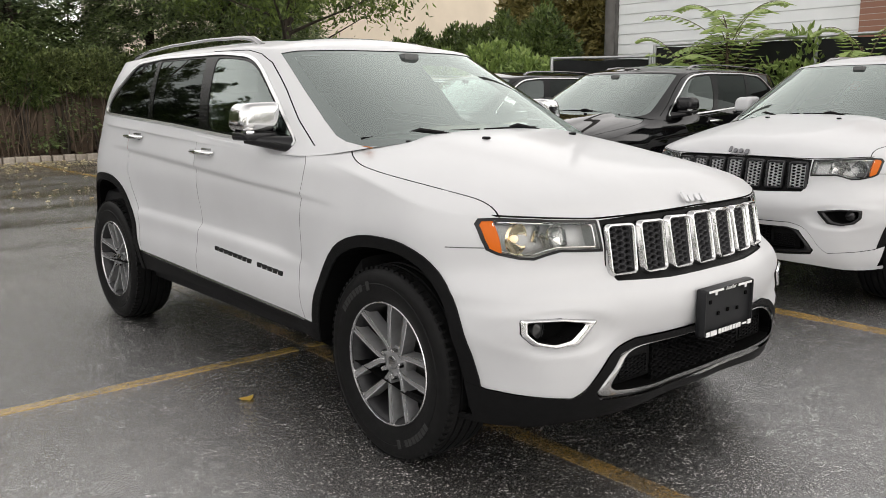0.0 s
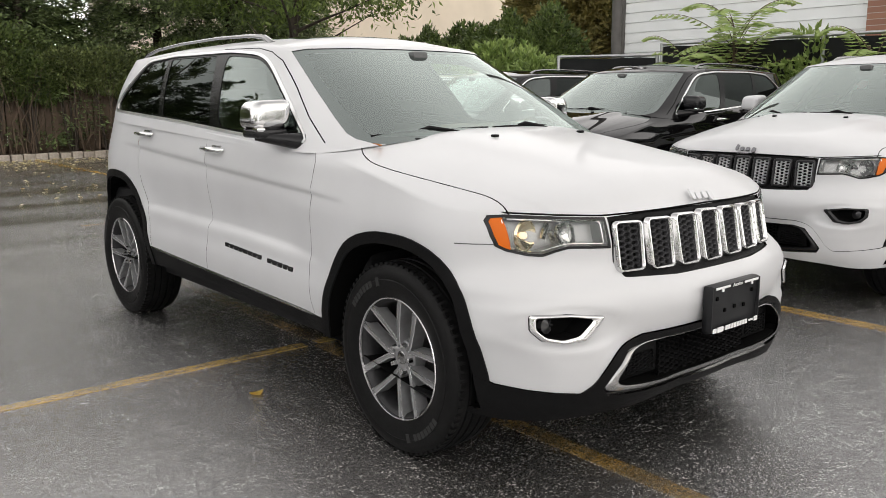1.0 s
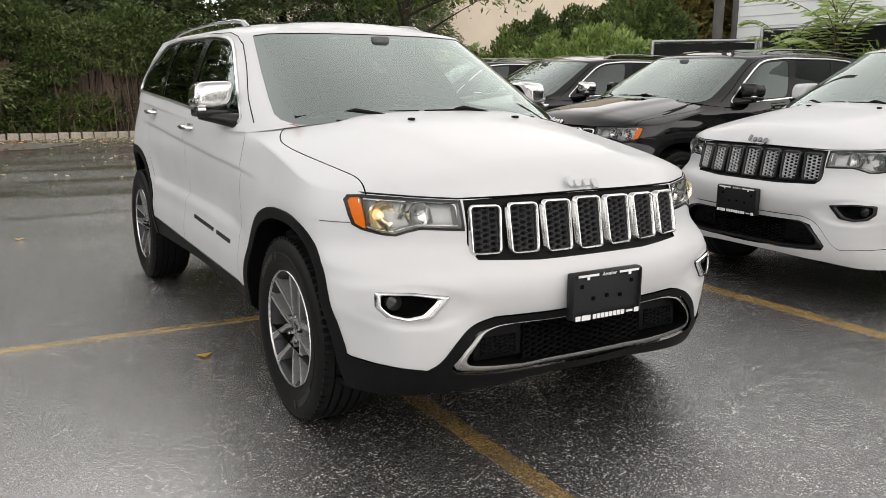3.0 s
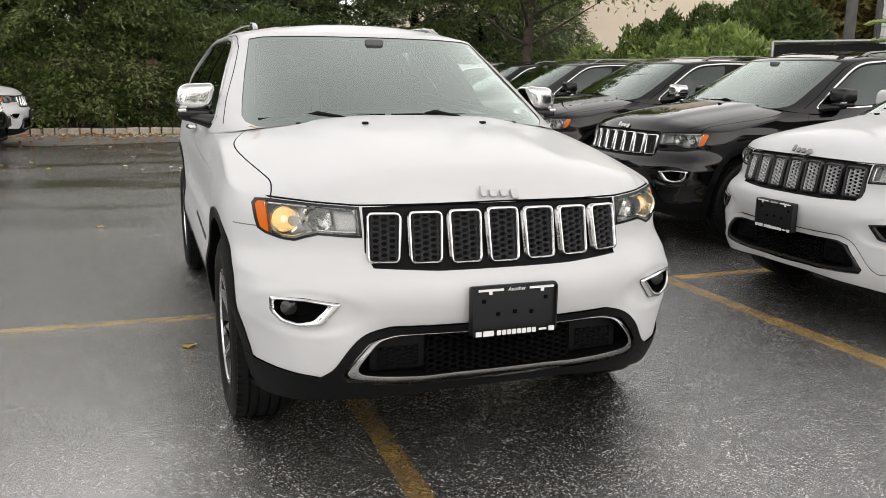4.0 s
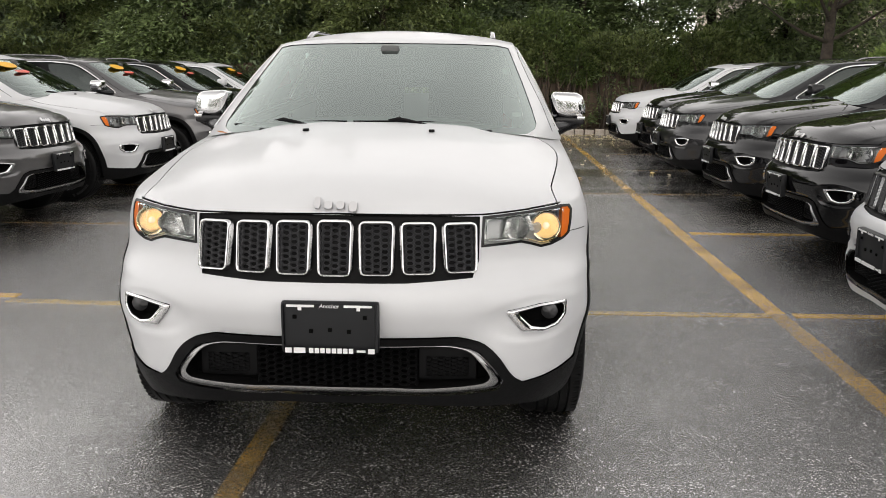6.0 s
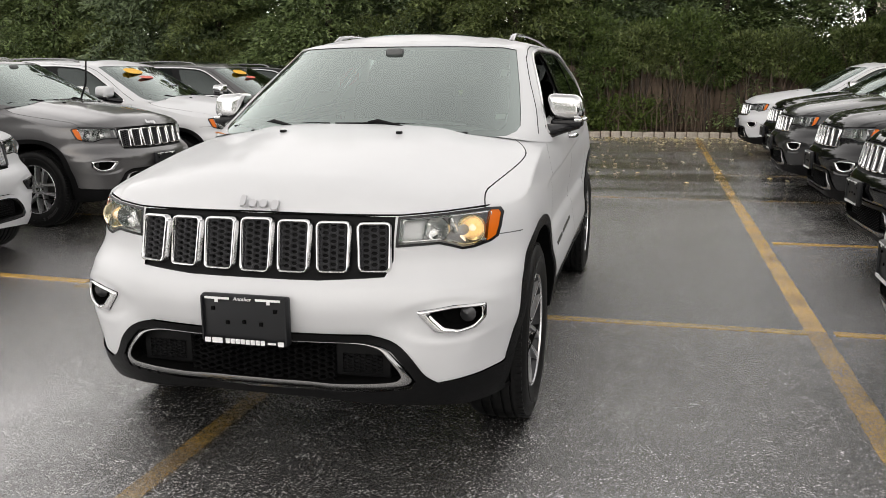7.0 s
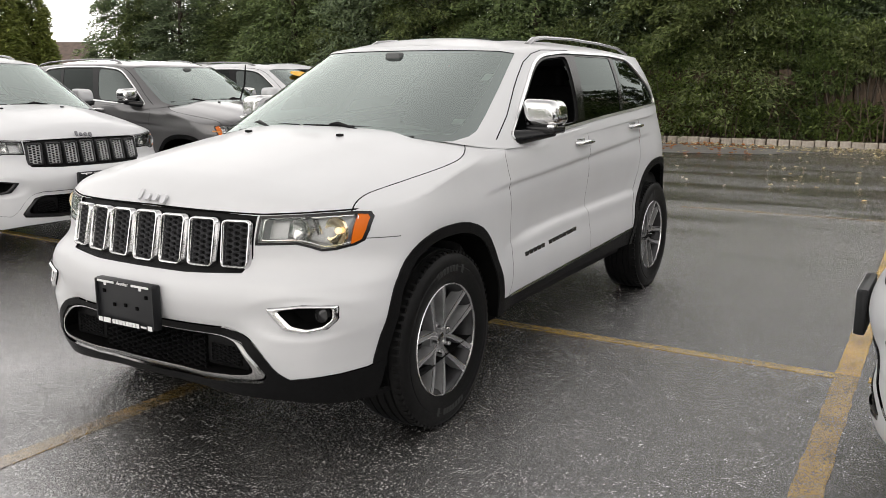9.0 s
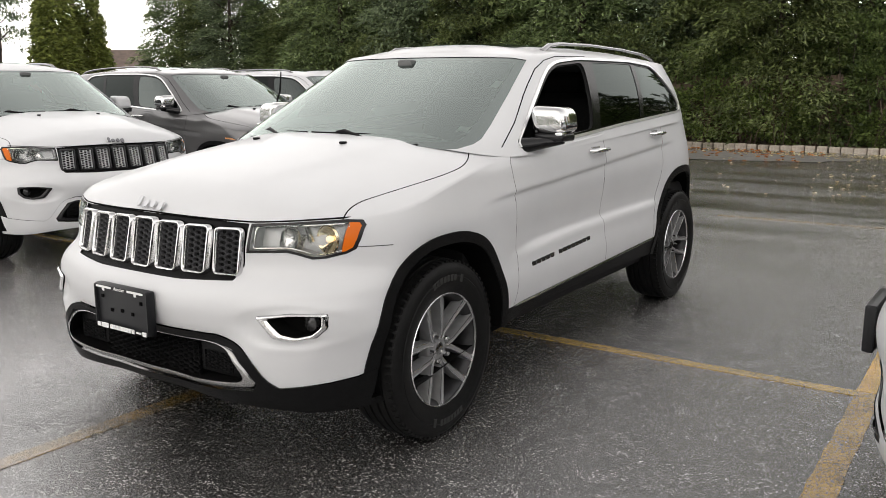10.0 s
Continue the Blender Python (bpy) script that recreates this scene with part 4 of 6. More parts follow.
        for x0, z0, tilt in ((0.664, 0.905, 0.5), (0.684, 0.930, -0.4), (0.600, 0.915, 0.25)):
            bm = boxed(0, 0, 0, 0.020, 0.012, 0.060, 0.004)
            bm.transform(Matrix.Translation((s * x0, front_y(x0, z0) + 0.052, z0)) @ Matrix.Rotation(s * tilt, 4, "Y"))
            part("reflector_facet", bm, LAMP_SILVER, lamp)
        flip(body.take("fog_rim").moved(-0.003)).make("fog_backing", GAP, bumper)
        bm = nose_band([(s * x, z) for x, z in rounded(FOG, 0.010, 3)], [(s * x, z) for x, z in rounded(FOG_HOLE, 0.010, 3)], -0.002, 0.008)
        fog = part("fog_lamp", bm, CHROME, bumper, "chrome fog lamp surround")
        flip(body.take("fog_hole").bucket((0, 0.06, 0), 0.9)).make("fog_recess", GAP, fog)
        bm = lathe([(0.030, 0.01), (0.030, -0.010), (0.026, -0.012), (0.0, -0.018)], 28)
        bm.transform(Matrix.Translation((s * 0.760, front_y(0.760, 0.622) + 0.062, 0.624)) @ Matrix.Rotation(math.pi / 2, 4, "Z"))
        part("fog_bulb", bm, CLEAR_DARK, fog)
        flip(body.take("tail_lamp").moved(0.002)).make("tail_lamp", RED, car)
    # number plate holder: blank plate, white printed bars
    PZ = 0.620
    holder = part("plate_holder", boxed(0.0, -2.335, PZ, 0.335, 0.030, 0.178, 0.010, 2), PLATE_BLACK, bumper, "blank black number plate holder with white print")
    rim = [(x, z + PZ) for x, z in rounded([(-0.168, -0.089), (0.168, -0.089), (0.168, 0.089), (-0.168, 0.089)], 0.012, 3)]
    part("holder_frame", frame_ring(rim, 0.014, -2.360, -2.345), PLATE_BLACK, holder)
    for sx in (-1, 1):
        part("printed_strip", boxed(sx * 0.098, -2.361, PZ + 0.078, 0.095, 0.003, 0.008), LETTER_WHITE, holder)
        part("clip", boxed(sx * 0.10, -2.362, PZ + 0.070, 0.012, 0.003, 0.014), LETTER_WHITE, holder)
        part("printed_bar", boxed(sx * 0.142, -2.361, PZ - 0.079, 0.022, 0.003, 0.017), LETTER_WHITE, holder)
    for k in range(8):
        part("printed_bar", boxed(-0.064 + k * 0.0195, -2.361, PZ - 0.079, 0.0150, 0.003, 0.017), LETTER_WHITE, holder)
    part("printed_bar", boxed(-0.104, -2.361, PZ - 0.079, 0.040, 0.003, 0.019), LETTER_WHITE, holder)
    part("printed_bar", boxed(0.107, -2.361, PZ - 0.079, 0.030, 0.003, 0.007), LETTER_WHITE, holder)
    txt = bpy.data.curves.new("slogan", "FONT")
    txt.body, txt.size, txt.extrude, txt.align_x, txt.align_y = "Another", 0.020, 0.0005, "CENTER", "CENTER"
    txt.shear = 0.2
    word = new("slogan", txt)
    me = bpy.data.meshes.new_from_object(word.evaluated_get(bpy.context.evaluated_depsgraph_get()))
    bpy.data.objects.remove(word)
    me.transform(pose(0, -2.3622, PZ + 0.078, 90, 0, 0))
    link("slogan", me, LETTER_WHITE, holder)
    for sx, sz in ((-0.12, 0.037), (0.12, 0.037), (-0.065, -0.013), (0.065, -0.013), (0, -0.008)):
        part("bolt_seat", boxed(sx, -2.352, PZ + sz, 0.014, 0.006, 0.014, 0.002), GAP, holder)
    # badge on the nose of the bonnet: four plain raised bars
    badge = empty("badge", car)
    for cx, w, h, dz in ((-0.064, 0.024, 0.050, 0.002), (-0.026, 0.032, 0.034, -0.006), (0.016, 0.032, 0.034, -0.006), (0.060, 0.032, 0.044, -0.011)):
        poly = rounded([(-w / 2, -h / 2), (w / 2, -h / 2), (w / 2, h / 2), (-w / 2, h / 2)], 0.014, 4)
        b2 = bmesh.new()
        face = b2.faces.new([b2.verts.new((x, 0.004, z)) for x, z in poly])
        cap = bmesh.ops.extrude_face_region(b2, geom=[face])["geom"]
        for v in cap:
            if isinstance(v, bmesh.types.BMVert):
                v.co = Vector((v.co.x * 0.86, -0.003, v.co.z * 0.90))
        bmesh.ops.recalc_face_normals(b2, faces=b2.faces)
        b2.transform(Matrix.Translation((cx, -2.190 + 0.3 * cx * cx, 1.022 + dz)) @ Matrix.Rotation(-0.62, 4, "X"))
        part("badge_bar", b2, BADGE_GREY, badge)
    # flanks
    for s in (-1, 1):
        flip = (lambda p: p) if s > 0 else (lambda p: p.mirrored())
        fd = flip(body.take("front_door")).eased().make("front_door", PAINT_WHITE, car)
        rd = flip(body.take("rear_door")).make("rear_door", PAINT_WHITE, car)
        flip(body.take("sill")).make("sill_cladding", PLASTIC, car)
        flip(body.take("rear_sill")).make("rear_valance", PLASTIC, car)
        trim = [(s * (float(FLANK(z)) + 0.002), y, z) for y, z in [(-0.93 + 0.155 * k, 0.4500 + 0.00496 * k) for k in range(13)]]
        part("sill_trim", tube(trim, 0.006, 6), SATIN, car)
        flip(cabin.take("chrome_line").shell(0.007, -0.004)).make("window_trim", WINDOW_TRIM, car)
        flip(cabin.take("pillar").moved(-0.001)).make("pillar_cover", PILLAR_BLACK, car)
        flip(cabin.take("front_glass").moved(-0.004)).make("window_glass", SIDE_GLASS, fd)
        flip(cabin.take("rear_glass").moved(-0.004)).make("window_glass", PRIVACY, rd)
        flip(cabin.take("quarter_glass").moved(-0.004)).make("quarter_window", PRIVACY, car)
        for yc in (-AXLE, AXLE):
            near = (lambda c: c[1] < 0) if yc < 0 else (lambda c: c[1] > 0)
            flip(body.take("arch", near).shell(0.007, -0.015)).make("arch_cladding", PLASTIC, car)
            flip(body.take("hole", near).bucket((-0.34, 0, 0), 1.0)).make("wheel_well", GAP, car)
        for door, y, z in ((fd, 0.068, 1.129), (rd, 1.0, 1.179)):
            x = s * (float(FLANK(z)) + 0.004)
            cup = part("handle_cup", boxed(x - s * 0.006, y - 0.02, z, 0.012, 0.10, 0.042, 0.005, 3), SATIN, door)
            pts = [(x, y + 0.10, z), (x + s * 0.028, y + 0.085, z), (x + s * 0.036, y, z), (x + s * 0.028, y - 0.09, z), (x, y - 0.105, z)]
            part("handle", tube(pts, [0.010, 0.013, 0.014, 0.013, 0.010], 10), CHROME, cup)
        # mirror
        arm = part("door_mirror", tube([(s * 0.835, -0.73, 1.190), (s * 0.875, -0.71, 1.196), (s * 0.93, -0.62, 1.206), (s * 1.01, -0.565, 1.218)], [0.052, 0.044, 0.034, 0.022], 12, False, 0.85), GLOSS_BLACK, car, "chrome-capped door mirror on a black arm")
        bm = bmesh.new()
        box(bm, 0, 0, 0, 0.176, 0.190, 0.142, 0.050, 6)
        for v in bm.verts:
            k = (v.co.x * s + 0.088) / 0.176
            v.co.z *= 1.0 - 0.12 * k
            v.co.y += 0.028 * k * k
            v.co.x -= s * 0.020 * max(0, v.co.z / 0.071)
            if v.co.y > 0.04:
                v.co.y = 0.04 + (v.co.y - 0.04) * 0.5
        bmesh.ops.translate(bm, verts=bm.verts, vec=(s * 0.952, -0.545, 1.312))
        part("mirror_cap", bm, SLOT_CHROME, arm)
        part("mirror_glass", boxed(s * 0.952, -0.474, 1.306, 0.130, 0.006, 0.10, 0.002), CHROME, arm)
        bm = boxed(s * 0.952, -0.552, 1.231, 0.160, 0.140, 0.040, 0.016, 3)
        part("mirror_base", bm, GLOSS_BLACK, arm)
        part("turn_signal", boxed(s * 1.012, -0.605, 1.248, 0.040, 0.050, 0.016, 0.006, 2), CHROME, arm)
        # roof rail
        rp = [(s * x, y, z) for x, y, z in ((0.552, 0.06, 1.668), (0.548, 0.15, 1.704), (0.545, 0.30, 1.720), (0.55, 0.7, 1.728), (0.56, 1.2, 1.718), (0.565, 1.55, 1.698), (0.565, 1.74, 1.672), (0.56, 1.82, 1.640))]
        part("roof_rail", tube(rp, [0.018, 0.018, 0.013, 0.011, 0.011, 0.012, 0.015, 0.012], 10, False, 0.8), SATIN, car)
        # plain bars for the wording on the front door
        for k in range(14):
            if k == 5:
                continue
            y, z = -0.70 + k * 0.0490, 0.624 + 0.028 * k / 13
            part("wording_bar", boxed(s * (float(FLANK(z)) - 0.004), y, z, 0.010, 0.0435, 0.023, 0.002, 1), GLOSS_BLACK, fd)
    # windscreen
    screen = cabin.take("frit").both().moved(-0.003).make("windshield_border", FRIT, car)
    cabin.take(("screen", "inspection_sticker", "parking_sticker")).both().moved(-0.003).make("windshield", WINDSHIELD, screen)
    cabin.take(("paint", "roof", "chrome_line", "pillar", "gap")).both().moved(-0.022).make("headliner", LINING, car)
    tagged(cabin.take("gap").both().moved(-0.004).make("door_frame_seam", GAP, shell), kind="stuff")
    for name in ("inspection_sticker", "parking_sticker"):
        STICKERS[name] = cabin.take(name).moved(-0.007)
    cabin.take("back_glass").both().make("rear_window", PRIVACY, car)
    cabin.take("sunroof").both().moved(0.003).make("sunroof", ROOF_GLASS, car)
    part("cowl", boxed(0, -1.08, 1.200, 1.10, 0.12, 0.03, 0.01), PLASTIC, car)
    rest = lambda x: Vector((x, -1.146 + 0.27 * x * x, 1.251 - 0.06 * abs(x) ** 2.4))
    for x0, x1, hump, foot in ((-0.70, -0.13, -0.44, -0.22), (-0.10, 0.62, 0.115, 0.36)):
        line = [rest(x0 + (x1 - x0) * k / 8) for k in range(9)]
        wiper = part("wiper_blade", tube(line, [0.003, 0.004, 0.005, 0.005, 0.005, 0.005, 0.005, 0.004, 0.003], 6), PLASTIC, car)
        up = Vector((0, 0.0, 0.014))
        part("wiper_arm", tube([rest(hump - 0.05) + up * 0.4, rest(hump) + up * 0.8, rest(hump * 0.6 + foot * 0.4) + Vector((0, -0.03, -0.004)), rest(foot) + Vector((0, -0.06, -0.04))], [0.004, 0.010, 0.006, 0.006], 8), PLASTIC, wiper)
    for s in (-1, 1):
        part("washer_nozzle", boxed(s * 0.28, -1.345, 1.222, 0.026, 0.03, 0.012, 0.005), PLASTIC, car)
    # underside
    part("underbody", boxed(0, 0.15, 0.41, 1.36, 3.7, 0.16, 0.04), GAP, car)
    build_interior(car)
    first = build_wheel(car)
    first.matrix_basis = pose(HUB_X - 0.10, -AXLE, HUB_Z + 0.007)
    for s, yc in ((1, AXLE), (-1, -AXLE), (-1, AXLE)):
        copy_thing(first, pose(s * (HUB_X - 0.10), yc, HUB_Z + 0.007, (36 if s < 0 else 0) + (25 if yc > 0 else 0), 0, 0 if s > 0 else 180))
    return car



# ---- outdoor materials ----
def node_group(m):
    m.use_nodes = True
    return m.node_tree.nodes, m.node_tree.links, m.node_tree.nodes["Principled BSDF"]


def ramp_node(n, l, source, lo, hi, a=0.0, b=1.0):
    r = n.new("ShaderNodeMapRange")
    r.inputs["From Min"].default_value, r.inputs["From Max"].default_value = lo, hi
    r.inputs["To Min"].default_value, r.inputs["To Max"].default_value = a, b
    l.new(source, r.inputs["Value"])
    return r.outputs["Result"]


def noise_node(n, l, vec, scale, detail=4, rough=0.55):
    t = n.new("ShaderNodeTexNoise")
    t.inputs["Scale"].default_value, t.inputs["Detail"].default_value, t.inputs["Roughness"].default_value = scale, detail, rough
    l.new(vec, t.inputs["Vector"])
    return t.outputs["Fac"]


def mix_node(n, l, fac, a, b):
    m = n.new("ShaderNodeMixRGB")
    l.new(fac, m.inputs["Fac"])
    for key, v in (("Color1", a), ("Color2", b)):
        if isinstance(v, tuple):
            m.inputs[key].default_value = (*v, 1)
        else:
            l.new(v, m.inputs[key])
    return m.outputs["Color"]


def math_node(n, l, op, a, b=None):
    m = n.new("ShaderNodeMath")
    m.operation = op
    for i, v in enumerate((a, b)):
        if v is None:
            continue
        if isinstance(v, (int, float)):
            m.inputs[i].default_value = v
        else:
            l.new(v, m.inputs[i])
    return m.outputs[0]


def wet_asphalt(name, line=None, wear=(0.45, 0.62)):
    """Damp asphalt with pale chips, painted glints and sheen, drier and wetter stretches; with line, worn paint lies
    over it.
    """
    m = bpy.data.materials.new(name)
    n, l, b = node_group(m)
    g = n.new("ShaderNodeNewGeometry").outputs["Position"]
    broad = noise_node(n, l, g, 0.22, 3, 0.5)
    streak = noise_node(n, l, g, 1.3, 5, 0.6)
    stretch = n.new("ShaderNodeMapping")
    stretch.inputs["Scale"].default_value = (0.20, 1.0, 1.0)
    l.new(g, stretch.inputs["Vector"])
    band = noise_node(n, l, stretch.outputs["Vector"], 1.0, 5, 0.6)
    fine = noise_node(n, l, g, 170, 4, 0.8)
    sep = n.new("ShaderNodeSeparateXYZ")
    l.new(g, sep.inputs["Vector"])
    chips = n.new("ShaderNodeTexVoronoi")
    chips.inputs["Scale"].default_value = 200
    l.new(g, chips.inputs["Vector"])
    bright = n.new("ShaderNodeSeparateColor")
    l.new(chips.outputs["Color"], bright.inputs["Color"])
    cluster = noise_node(n, l, g, 7.0, 4, 0.6)
    # pale chips, also painted in for glints on wet grains, denser ahead
    pale = math_node(n, l, "MULTIPLY", ramp_node(n, l, math_node(n, l, "ADD", bright.outputs["Red"], ramp_node(n, l, sep.outputs["Y"], -1.9, -2.5, 0.0, 0.045)), 0.915, 0.95), ramp_node(n, l, cluster, 0.35, 0.62, 0.35, 1.0))
    base = mix_node(n, l, ramp_node(n, l, fine, 0.3, 0.7), (0.006, 0.0058, 0.0056), (0.060, 0.0573, 0.0556))
    base = mix_node(n, l, ramp_node(n, l, broad, 0.4, 0.62), base, mix_node(n, l, streak, (0.014, 0.0134, 0.0128), (0.062, 0.059, 0.0566)))
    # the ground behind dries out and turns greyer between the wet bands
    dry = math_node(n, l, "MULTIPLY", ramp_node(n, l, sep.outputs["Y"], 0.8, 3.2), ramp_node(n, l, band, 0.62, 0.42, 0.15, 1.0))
    # this grey is paler than dry ground alone: sky reflection is mixed in
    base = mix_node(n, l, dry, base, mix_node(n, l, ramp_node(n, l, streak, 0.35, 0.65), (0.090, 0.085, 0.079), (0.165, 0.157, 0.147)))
    # silt-pale tint that paints in the sky's sheen where water has stood
    sheen_x = ramp_node(n, l, math_node(n, l, "ADD", sep.outputs["X"], math_node(n, l, "MULTIPLY", streak, 0.9)), 0.0, -1.2)
    sheen_y = ramp_node(n, l, sep.outputs["Y"], 1.6, -0.6)
    front_y2 = ramp_node(n, l, math_node(n, l, "ADD", sep.outputs["Y"], math_node(n, l, "MULTIPLY", streak, 0.9)), -1.9, -3.2, 0.0, 0.85)
    front_y2 = math_node(n, l, "MULTIPLY", front_y2, ramp_node(n, l, math_node(n, l, "ADD", sep.outputs["X"], math_node(n, l, "MULTIPLY", streak, 0.9)), 0.9, -0.6, 0.15, 1.0))
    sheen_tint = math_node(n, l, "MAXIMUM", math_node(n, l, "MULTIPLY", sheen_x, sheen_y), front_y2)
    base = mix_node(n, l, math_node(n, l, "MULTIPLY", sheen_tint, 0.26), base, (0.245, 0.229, 0.218))
    # every grain has its own tone
    grain = n.new("ShaderNodeMixRGB")
    grain.blend_type = "MULTIPLY"
    grain.inputs["Fac"].default_value = 1.0
    l.new(base, grain.inputs["Color1"])
    l.new(ramp_node(n, l, bright.outputs["Green"], 0.0, 1.0, 0.05, 2.0), grain.inputs["Color2"])
    base = grain.outputs["Color"]
    pale = math_node(n, l, "MULTIPLY", pale, ramp_node(n, l, math_node(n, l, "MULTIPLY", sheen_x, sheen_y), 0, 1, 1.0, 0.85))
    base = mix_node(n, l, pale, base, (0.66, 0.645, 0.625))
    if line:
        dirt = noise_node(n, l, g, 75, 6, 0.78)
        grime = noise_node(n, l, g, 3.0, 4, 0.6)
        paint = mix_node(n, l, ramp_node(n, l, grime, 0.35, 0.7), line, tuple(c * 0.62 for c in line))
        worn = ramp_node(n, l, math_node(n, l, "ADD", dirt, math_node(n, l, "MULTIPLY", math_node(n, l, "SUBTRACT", grime, 0.5), 0.22)), *wear)
        base = mix_node(n, l, worn, paint, base)
    l.new(base, b.inputs["Base Color"])
    # a smooth film of water where the ground lies low
    low_x = ramp_node(n, l, math_node(n, l, "ADD", sep.outputs["X"], math_node(n, l, "MULTIPLY", streak, 0.9)), 0.05, -0.9)
    low_y = ramp_node(n, l, math_node(n, l, "ADD", sep.outputs["Y"], math_node(n, l, "MULTIPLY", streak, 0.8)), 0.2, -1.8, 0.12, 1.0)
    far_wet = ramp_node(n, l, sep.outputs["Y"], 1.0, 6.0)
    film = math_node(n, l, "MULTIPLY", low_x, low_y)
    ahead_y = ramp_node(n, l, math_node(n, l, "ADD", sep.outputs["Y"], math_node(n, l, "MULTIPLY", streak, 0.8)), -1.7, -2.9, 0.0, 1.0)
    film = math_node(n, l, "MAXIMUM", film, math_node(n, l, "MULTIPLY", ahead_y, ramp_node(n, l, math_node(n, l, "ADD", sep.outputs["X"], math_node(n, l, "MULTIPLY", streak, 0.9)), 1.7, 0.1, 0.15, 1.0)))
    film = math_node(n, l, "MAXIMUM", film, math_node(n, l, "MULTIPLY", far_wet, ramp_node(n, l, band, 0.46, 0.58, 0.0, 0.9)))
    film = math_node(n, l, "MAXIMUM", film, ramp_node(n, l, broad, 0.56, 0.72, 0.0, 0.7))
    l.new(ramp_node(n, l, film, 0, 1, 0.24, 0.07), b.inputs["Roughness"])
    bump = n.new("ShaderNodeBump")
    bump.inputs["Distance"].default_value = 0.004
    l.new(ramp_node(n, l, film, 0, 1, 0.90, 0.36), bump.inputs["Strength"])
    height = math_node(n, l, "ADD", chips.outputs["Distance"], math_node(n, l, "MULTIPLY", fine, 0.8))
    l.new(height, bump.inputs["Height"])
    l.new(bump.outputs["Normal"], b.inputs["Normal"])
    b.inputs["Specular IOR Level"].default_value = 1.0
    b.inputs["IOR"].default_value = 1.75
    ripple = n.new("ShaderNodeBump")
    ripple.inputs["Distance"].default_value = 0.004
    l.new(ramp_node(n, l, film, 0, 1, 0.55, 0.15), ripple.inputs["Strength"])
    l.new(height, ripple.inputs["Height"])
    l.new(ripple.outputs["Normal"], b.inputs["Coat Normal"])
    l.new(ramp_node(n, l, film, 0, 1, 0.70, 1.0), b.inputs["Coat Weight"])
    l.new(ramp_node(n, l, film, 0, 1, 0.22, 0.08), b.inputs["Coat Roughness"])
    b.inputs["Coat IOR"].default_value = 2.6
    return m


def leaf_material(name, dark, light, rough=0.55, through=0.25):
    m = bpy.data.materials.new(name)
    n, l, b = node_group(m)
    geo = n.new("ShaderNodeNewGeometry")
    patch = noise_node(n, l, geo.outputs["Position"], 0.8, 3)
    f = math_node(n, l, "ADD", math_node(n, l, "MULTIPLY", geo.outputs["Random Per Island"], 0.6), math_node(n, l, "MULTIPLY", patch, 0.5))
    col = mix_node(n, l, ramp_node(n, l, f, 0.14, 0.80), dark, light)
    l.new(col, b.inputs["Base Color"])
    b.inputs["Roughness"].default_value = rough
    tr, mx = n.new("ShaderNodeBsdfTranslucent"), n.new("ShaderNodeMixShader")
    l.new(col, tr.inputs["Color"])
    mx.inputs["Fac"].default_value = through
    l.new(b.outputs["BSDF"], mx.inputs[1])
    l.new(tr.outputs["BSDF"], mx.inputs[2])
    l.new(mx.outputs["Shader"], n["Material Output"].inputs["Surface"])
    return m


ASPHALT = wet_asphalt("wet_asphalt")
LINE_BRIGHT = wet_asphalt("yellow_line_paint", (0.74, 0.43, 0.045), (0.55, 0.78))
LINE_MID = wet_asphalt("scuffed_yellow_line_paint", (0.54, 0.33, 0.055), (0.45, 0.67))
LINE_CROSS = wet_asphalt("speckled_yellow_line_paint", (0.56, 0.36, 0.06), (0.46, 0.66))
LINE_WORN = wet_asphalt("worn_yellow_line_paint", (0.30, 0.19, 0.05), (0.44, 0.74))
PATCH = material("asphalt_patch", (0.26, 0.25, 0.235), 0.45, noise_scale=6, noise_amt=0.4, bump=0.2, bump_scale=120)
CONIFER = leaf_material("conifer_green", (0.008, 0.018, 0.006), (0.230, 0.300, 0.115), 0.42, 0.30)
CONIFER_BLUE = leaf_material("conifer_blue_green", (0.009, 0.018, 0.009), (0.215, 0.275, 0.145), 0.42, 0.30)
CONIFER_WARM = leaf_material("conifer_olive", (0.010, 0.019, 0.005), (0.205, 0.250, 0.085), 0.42, 0.30)
COLUMN_OLIVE = leaf_material("column_olive", (0.06, 0.08, 0.018), (0.27, 0.31, 0.07), 0.55, 0.30)
LEAF_GREEN = leaf_material("leaf_green", (0.018, 0.038, 0.009), (0.235, 0.310, 0.082), 0.36, 0.55)
LEAF_LIGHT = leaf_material("leaf_light_green", (0.105, 0.170, 0.040), (0.310, 0.400, 0.120), 0.45, 0.35)
LEAF_FROND = leaf_material("leaf_frond_green", (0.20, 0.30, 0.07), (0.42, 0.52, 0.18), 0.4, 0.40)
LEAF_DARK = leaf_material("leaf_dark_green", (0.013, 0.028, 0.008), (0.175, 0.235, 0.070), 0.36, 0.5)
LEAF_GOLD = leaf_material("leaf_golden", (0.110, 0.100, 0.028), (0.340, 0.290, 0.100), 0.6, 0.3)
LEAF_FALLEN = leaf_material("leaf_fallen_yellow", (0.56, 0.46, 0.22), (0.84, 0.78, 0.56), 0.4, 0.1)
BARK = material("bark", (0.075, 0.058, 0.045), 0.9, noise_scale=12, noise_amt=0.5, bump=0.6, bump_scale=30)
TWIG = material("dry_twig", (0.125, 0.088, 0.060), 0.9, noise_scale=20, noise_amt=0.4)
WOOD = material("weathered_fence_wood", (0.125, 0.088, 0.060), 0.85, noise_scale=7, noise_amt=0.45, bump=0.3, bump_scale=60)
